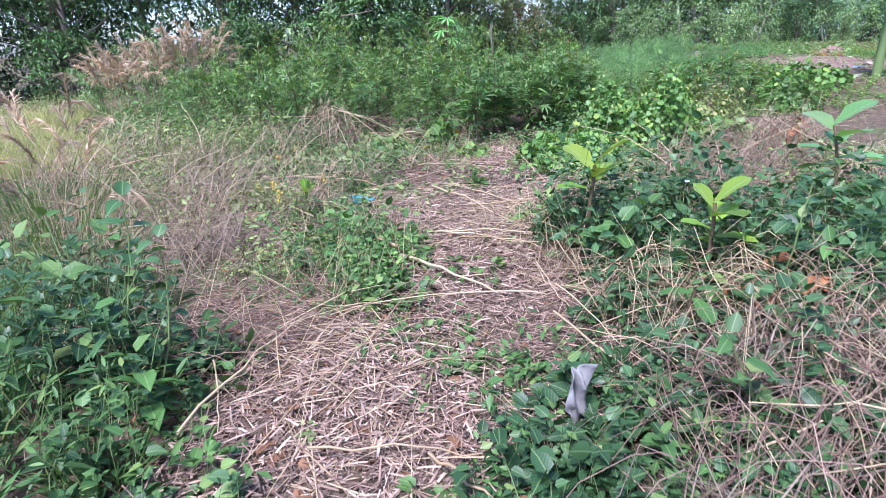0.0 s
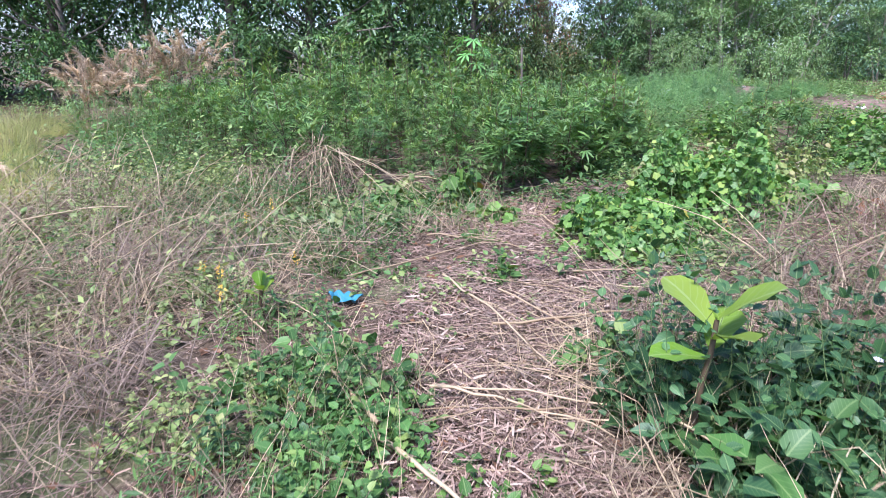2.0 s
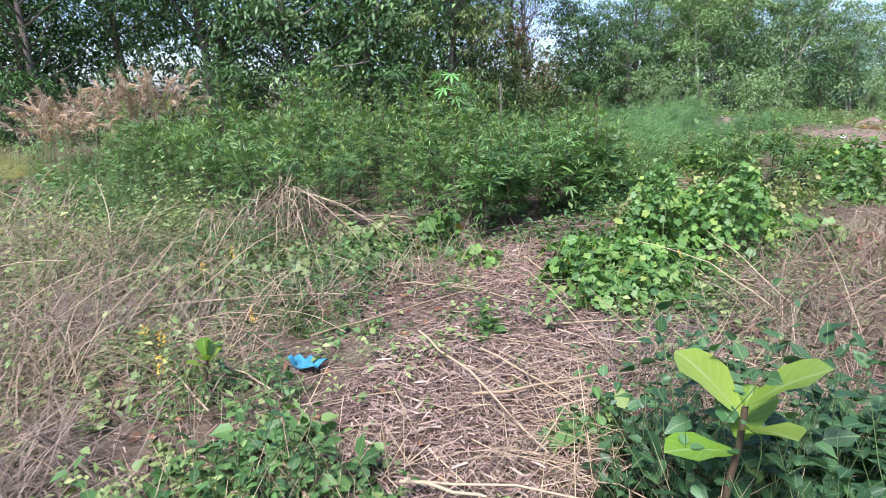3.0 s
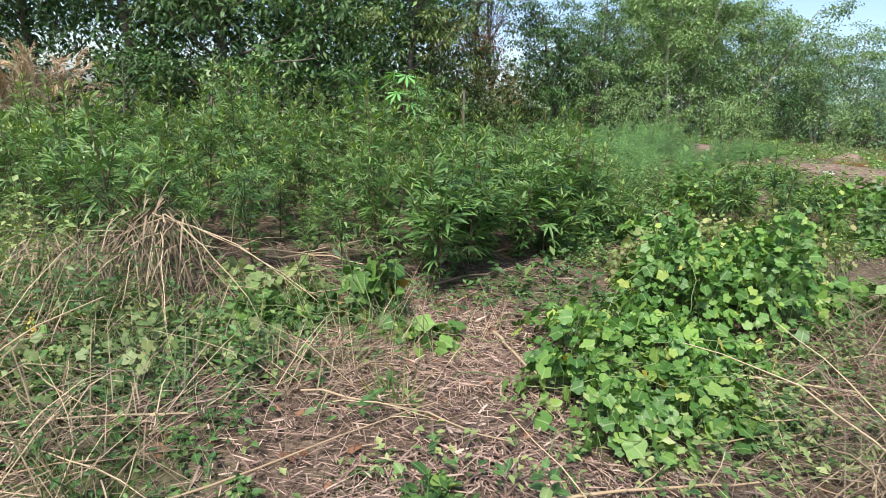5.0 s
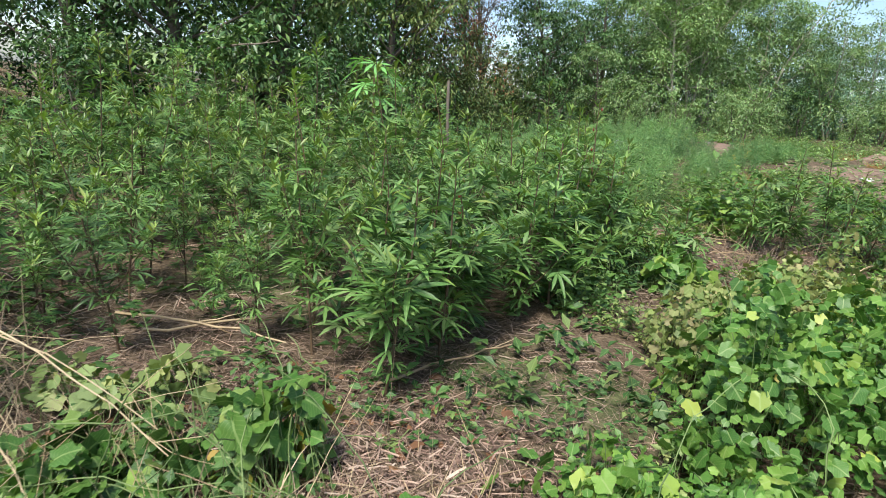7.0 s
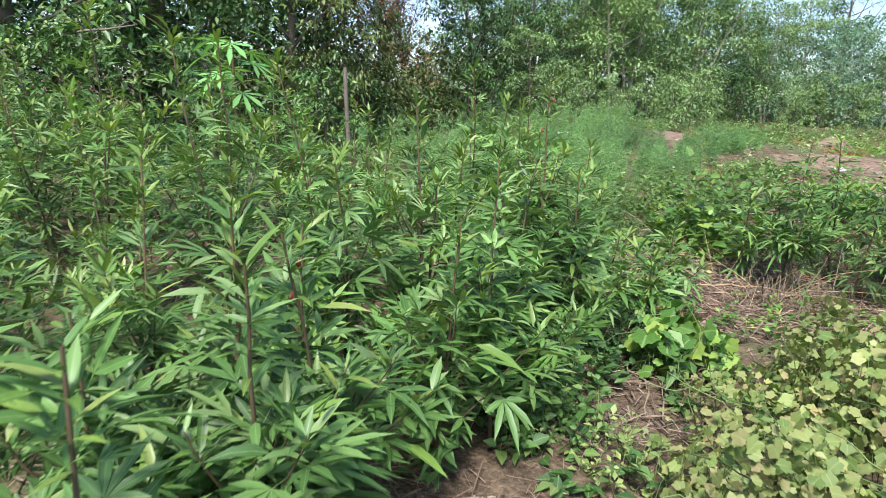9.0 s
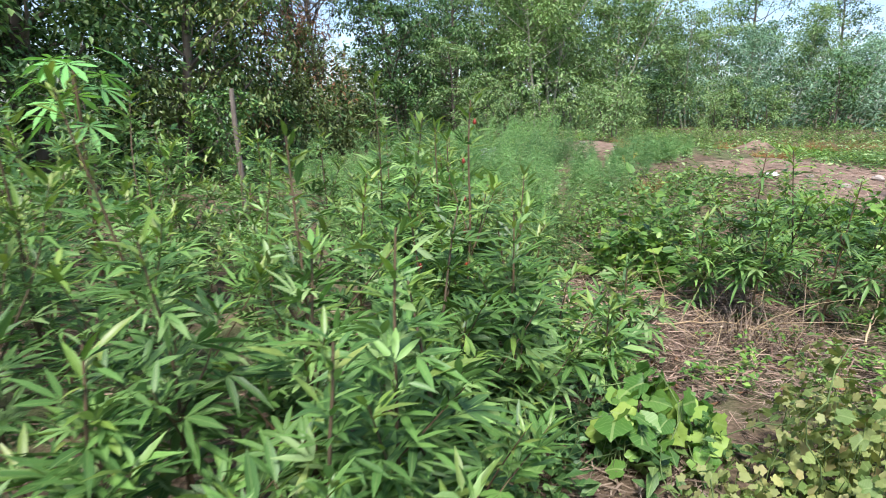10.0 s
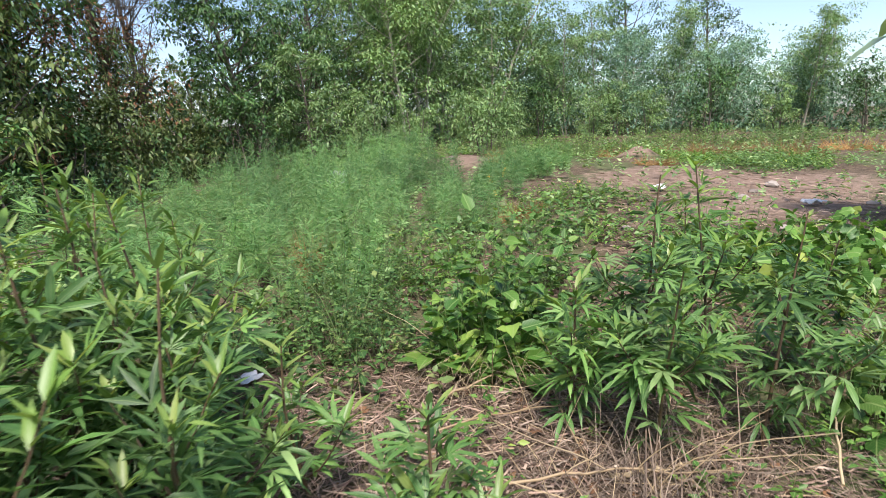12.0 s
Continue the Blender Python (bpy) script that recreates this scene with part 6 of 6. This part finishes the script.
# shrubs round the second clearing
for k, (x, y, h, l) in enumerate(((5.05, 12.95, 1.05, 1.3), (5.35, 13.35, 1.4, 0.9), (5.6, 12.75, 1.25, 1.0), (5.85, 13.3, 1.4, 0.8), (4.85, 13.4, 0.85, 1.1), (6.2, 13.0, 0.95, 1.0), (6.3, 13.9, 1.0, 0.9), (3.4, 13.45, 0.85, 0.4), (3.75, 12.75, 0.75, 0.8), (2.95, 12.35, 0.7, 1.3), (3.2, 12.2, 0.6, 1.2), (2.45, 11.75, 0.6, 1.0), (2.1, 11.75, 0.75, 1.0), (2.6, 13.2, 1.55, 1.0), (2.95, 13.9, 1.45, 0.9), (2.25, 13.7, 1.7, 1.0), (2.75, 13.6, 1.5, 1.0), (2.5, 14.5, 1.45, 1.0), (2.95, 13.1, 0.95, 1.1), (3.1, 14.6, 1.2, 0.9))):
    ob = roselle(h, 500 + k, l, single_leaves=k in (0, 7, 8, 9), near=True, spread_out=1.1, droop=0.8)
    ob.matrix_basis = Matrix.LocRotScale((x, y, float(land(x, y))), Euler((0, 0, k * 1.3)), None)

# ---- vines ----
TRAIL = "sprawling vine with broad lobed bright green leaves"
vine_patch(TRAIL + " heaped over weeds", 2.95, 9.1, 1.3, 0.8, 1.0, 2600, 0.062, GREEN_VINE, 160, 35, 0.003)
vine_patch("fading vine with pale leaves on a high heap", 4.05, 10.6, 0.9, 0.8, 0.75, 1500, 0.048, YELLOW_VINE)
vine_patch("fading vine with small pale yellow-green leaves over a heap", 3.5, 10.5, 1.55, 0.8, 0.55, 2900, 0.043, YELLOW_VINE, 0, 42)
vine_patch("fading vine with pale leaves among green ones", 2.6, 9.8, 0.6, 0.5, 0.4, 420, 0.048, YELLOW_VINE, 0, 40)
vine_patch(TRAIL + " spread low over straw", 1.75, 8.1, 0.9, 0.65, 0.42, 820, 0.068, GREEN_VINE, 90, 0, 0.01)
vine_patch(TRAIL + " spread low over straw", 1.45, 7.2, 0.7, 0.5, 0.3, 480, 0.07, GREEN_VINE, 40, 0, 0.01)
vine_patch("upright knot of vine with two yellow leaves", -0.12, 8.45, 0.24, 0.22, 0.6, 130, 0.095, GREEN_VINE, 30, 0, 0.06)
vine_patch("low vine with soft green leaves", -0.75, 8.35, 0.4, 0.35, 0.3, 190, 0.08, GREEN_VINE, 30)
vine_patch("low vine with soft green leaves", 0.2, 7.95, 0.3, 0.25, 0.16, 60, 0.09, GREEN_VINE, 15)
vine_patch("small bright green vine beside dry straw", 3.15, 11.55, 0.38, 0.28, 0.36, 110, 0.115, GREEN_VINE, 30)
vine_patch("pale green leafy vine along the dead stalks", -1.45, 7.75, 0.8, 0.6, 0.3, 300, 0.055, GREEN_PALE, 0)
vine_patch("pale green leafy vine among dead grass", -2.2, 7.2, 0.8, 0.6, 0.3, 260, 0.055, GREEN_PALE, 0)
vine_patch("soft green leafy vine on dark soil", -0.9, 9.0, 0.5, 0.3, 0.25, 120, 0.075, GREEN_PALE, 0)
vine_patch("bright green leafy vine on the edge of the clearing", 6.7, 12.4, 0.7, 0.6, 0.5, 320, 0.085, GREEN_VINE, 0)
vine_patch("bright green leafy vine on the edge of the clearing", 7.8, 13.6, 0.9, 0.7, 0.55, 380, 0.09, GREEN_VINE, 0)
vine_patch("light green vine between straw heaps", 4.2, 9.4, 0.6, 0.5, 0.35, 150, 0.11, GREEN_VINE, 0)

# ---- herbs and grass of the open ground ----
for x, y, rx, ry, h, n, leaf, m, per in (
    (4.95, 14.35, 0.5, 0.45, 0.95, 90, 0.12, GREEN_VINE, 14), (4.1, 15.2, 0.65, 0.6, 0.85, 200, 0.05, GREEN_WEED, 18), (5.7, 15.2, 0.8, 0.6, 0.7, 170, 0.07, GREEN_VINE, 12), (4.6, 16.2, 0.8, 0.6, 0.7, 170, 0.06, GREEN_WEED, 12), (6.6, 16.4, 1.0, 0.7, 0.45, 160, 0.07, GREEN_WEED, 12),
    (5.2, 16.6, 0.9, 0.6, 0.5, 170, 0.06, GREEN_VINE, 12), (7.4, 14.6, 0.7, 0.6, 0.5, 110, 0.08, GREEN_VINE, 10), (8.2, 17.2, 0.8, 0.6, 0.3, 110, 0.06, GREEN_VINE, 10), (3.3, 15.4, 0.4, 0.5, 0.35, 80, 0.05, GREEN_WEED, 12),
    (11.2, 22.4, 1.6, 1.0, 0.4, 320, 0.05, GREEN_VINE, 12), (13.6, 23.6, 2.0, 1.2, 0.45, 380, 0.055, GREEN_VINE, 12), (13.4, 18.4, 1.6, 0.8, 0.3, 300, 0.05, GREEN_WEED, 12), (12.2, 25.2, 2.0, 1.0, 0.5, 360, 0.055, GREEN_VINE, 12), (15.6, 19.6, 1.6, 1.0, 0.35, 300, 0.05, GREEN_VINE, 12),
    (2.2, 11.45, 0.35, 0.35, 0.38, 90, 0.07, GREEN_WEED, 11), (2.75, 11.75, 0.4, 0.3, 0.32, 80, 0.065, GREEN_DEEP, 11), (1.95, 11.2, 0.3, 0.4, 0.3, 60, 0.04, GREEN_WEED, 12), (2.25, 10.55, 0.25, 0.3, 0.25, 40, 0.045, GREEN_PALE, 12), (17.6, 24.4, 2.4, 1.4, 0.5, 400, 0.06, GREEN_VINE, 12), (20.5, 23.0, 2.4, 1.4, 0.5, 380, 0.06, GREEN_WEED, 12),
):
    weed_patch("herb_patch", "leafy green herbs on open ground", x, y, rx, ry, h, n, leaf, m, OVATE if y < 16 and leaf > 0.06 else FAR_LEAF, per)
k = 0
for x, y, r, h in ((3.6, 17.2, 0.7, 0.75), (4.6, 17.6, 0.8, 0.8), (3.0, 18.6, 0.8, 0.8), (4.2, 18.8, 0.8, 0.85), (5.4, 18.4, 0.8, 0.8), (3.4, 20.2, 0.9, 0.8), (4.8, 20.2, 0.9, 0.85), (6.2, 19.6, 0.9, 0.8), (7.2, 20.4, 0.8, 0.7), (5.6, 21.6, 0.9, 0.8),
                   (7.0, 22.2, 0.9, 0.7), (6.4, 17.8, 0.7, 0.6), (7.4, 18.8, 0.7, 0.5), (4.2, 22.2, 0.9, 0.8), (8.2, 24.2, 0.9, 0.6), (6.0, 23.6, 0.9, 0.7), (2.6, 16.6, 0.6, 0.7), (4.4, 16.4, 0.6, 0.6), (2.2, 20.0, 0.9, 0.9), (5.0, 24.0, 0.8, 0.9), (8.6, 19.4, 0.6, 0.35), (9.6, 20.4, 0.7, 0.35)):
    feather_weed(x, y, r, h * 1.2)
for x, y, r, h in ((14.5, 21.6, 1.2, 0.5), (16.2, 21.8, 1.3, 0.5), (18.0, 21.4, 1.3, 0.5), (19.6, 20.4, 1.3, 0.5), (13.4, 22.4, 1.0, 0.35), (17.2, 20.2, 1.0, 0.45), (21.0, 19.0, 1.3, 0.5), (9.4, 21.2, 0.6, 0.25), (10.4, 22.9, 0.6, 0.3), (4.35, 16.9, 0.25, 0.6), (7.2, 17.4, 0.5, 0.3), (11.6, 19.4, 0.6, 0.25)):
    grass_tuft("russet_grass_tuft", "russet brown dry grass tuft on the rise", x, y, r, h, 500, ORANGE_GRASS, 0.009, 0.5, HAIR, group="russet grass")

# ---- cassava, leaning pole, banana ----
cass = thing("cassava_plant", "cassava plant with drooping bright seven-fingered leaves", "plant", tuple(on_land(-0.06, 14.7)))
pl = Pile()
ct = wander((0, 0, -0.02), (0.02, 0, 1), 1.95, 8, 0.03)
tube(pl, ct, np.linspace(0.02, 0.012, 9), 7)
piece("stem", pl.mesh("stem"), STEM_RED, cass)
for k in range(11):
    a, f = k * 2.4, 1 - 0.022 * k
    p, _ = along(ct, f)
    q = p + np.array([math.cos(a) * 0.24, math.sin(a) * 0.24, 0.14 - 0.012 * k])
    lp = Pile()
    tube(lp, np.array([p, (p + q) / 2 + (0, 0, 0.03), q]), 0.003, 4)
    stalk = piece("leaf_stalk", lp.mesh("leaf_stalk"), STEM_GREEN, cass)
    lp = Pile()
    strew(lp, PALM7, q[None], np.array([[math.cos(a), math.sin(a), -0.45]]), np.array([[0, 0, 1.0]]), 0.25, 0.25, 0.4)
    piece("leaf", lp.mesh("leaf"), CASSAVA, stalk)

pl = Pile()
tube(pl, wander((1.2, 15.7, float(land(1.2, 15.7)) - 0.05), (-0.17, 0.03, 1), 1.95, 6, 0.03), np.linspace(0.034, 0.024, 7), 8)
tagged(piece("dead_pole", pl.mesh("dead_pole"), BARK), "bare pale dead trunk leaning above the thicket", "pole")

ban = thing("banana_plant", "banana plant with long torn arching leaves", "plant", tuple(on_land(9.5, 14.0)))
pl = Pile()
bt = wander((0, 0, -0.03), (0, 0, 1), 1.9, 6, 0.02)
tube(pl, bt, np.linspace(0.1, 0.06, 7), 10)
piece("stem", pl.mesh("stem"), STEM_GREEN, ban)
for k in range(8):
    a = radians(170) + k * 2.4 if k else radians(176)
    el = (1.0, 0.7, 1.1, 0.8, 0.55, 0.95, 0.6, 0.85)[k]
    lp = Pile()
    d = np.array([[math.cos(a) * math.cos(el), math.sin(a) * math.cos(el), math.sin(el)]])
    strew(lp, BANANA, bt[-1][None] - (0, 0, 0.06 * k), d, np.array([[0, 0, 1.0]]) + d * 0.1, 1.45, 1.3, 0.8)
    piece("leaf", lp.mesh("leaf"), BANANA_PALE, ban)


# ---- stones and rubble on the bare soil ----
def stone(x, y, size, seed, label="pale rough stone on bare soil", mat=None):
    r = np.random.default_rng(seed)
    bm = bmesh.new()
    size *= 0.6
    bmesh.ops.create_icosphere(bm, subdivisions=2, radius=size)
    for v in bm.verts:
        v.co *= 1 + r.uniform(-0.22, 0.22)
        v.co.x *= 1.25
        v.co.z *= 0.65
    me = bpy.data.meshes.new("stone")
    bm.to_mesh(me)
    bm.free()
    ob = tagged(piece("stone", me, mat or STONE), label, "stone", "rubble")
    ob.matrix_world = Matrix.LocRotScale((x, y, float(land(x, y)) + size * 0.3), Euler((0, 0, r.uniform(0, 6))), None)


for k, (x, y, s) in enumerate(((8.7, 14.35, 0.1), (8.95, 14.6, 0.1), (8.5, 14.7, 0.09), (9.2, 14.2, 0.12), (8.3, 15.2, 0.08), (9.6, 16.0, 0.12), (10.2, 16.3, 0.1), (10.0, 17.0, 0.09), (7.6, 15.9, 0.08), (11.0, 16.6, 0.14), (9.1, 21.4, 0.1), (8.7, 22.2, 0.12), (4.15, 13.35, 0.06), (7.2, 13.4, 0.06), (10.6, 15.0, 0.1))):
    stone(x, y, s, 900 + k)


# ---- small yellow flowers and seed heads over the weeds ----
for k, (x, y, z) in enumerate(((-1.75, 5.6, 0.34), (-1.6, 5.35, 0.3), (-1.95, 5.9, 0.28), (-1.35, 6.2, 0.25), (-2.2, 7.3, 0.38), (-1.95, 7.5, 0.36), (7.4, 18.3, 0.45), (7.7, 18.7, 0.4), (7.1, 17.9, 0.42), (8.0, 17.5, 0.35))):
    root = thing("yellow_flower", "small yellow flower head on a thin stem", "flower", tuple(on_land(x, y)), "yellow flowers")
    pl = Pile()
    pts = wander((0, 0, -0.01), (rng.normal(0, 0.15), rng.normal(0, 0.15), 1), z, 4, 0.08)
    tube(pl, pts, 0.0018, 4)
    piece("stem", pl.mesh("stem"), STEM_GREEN, root)
    pl = Pile()
    n = 26
    o, _ = along(pts, rng.uniform(0.7, 1.0, n))
    strew(pl, FAR_LEAF, o + rng.normal(0, 0.012, (n, 3)), rng.normal(0, 1, (n, 3)) + (0, 0, 0.5), rng.normal(0, 1, (n, 3)), 0.022, 0.022)
    piece("flower_head", pl.mesh("flower_head"), PETAL, root, "fuzzy yellow flower head")
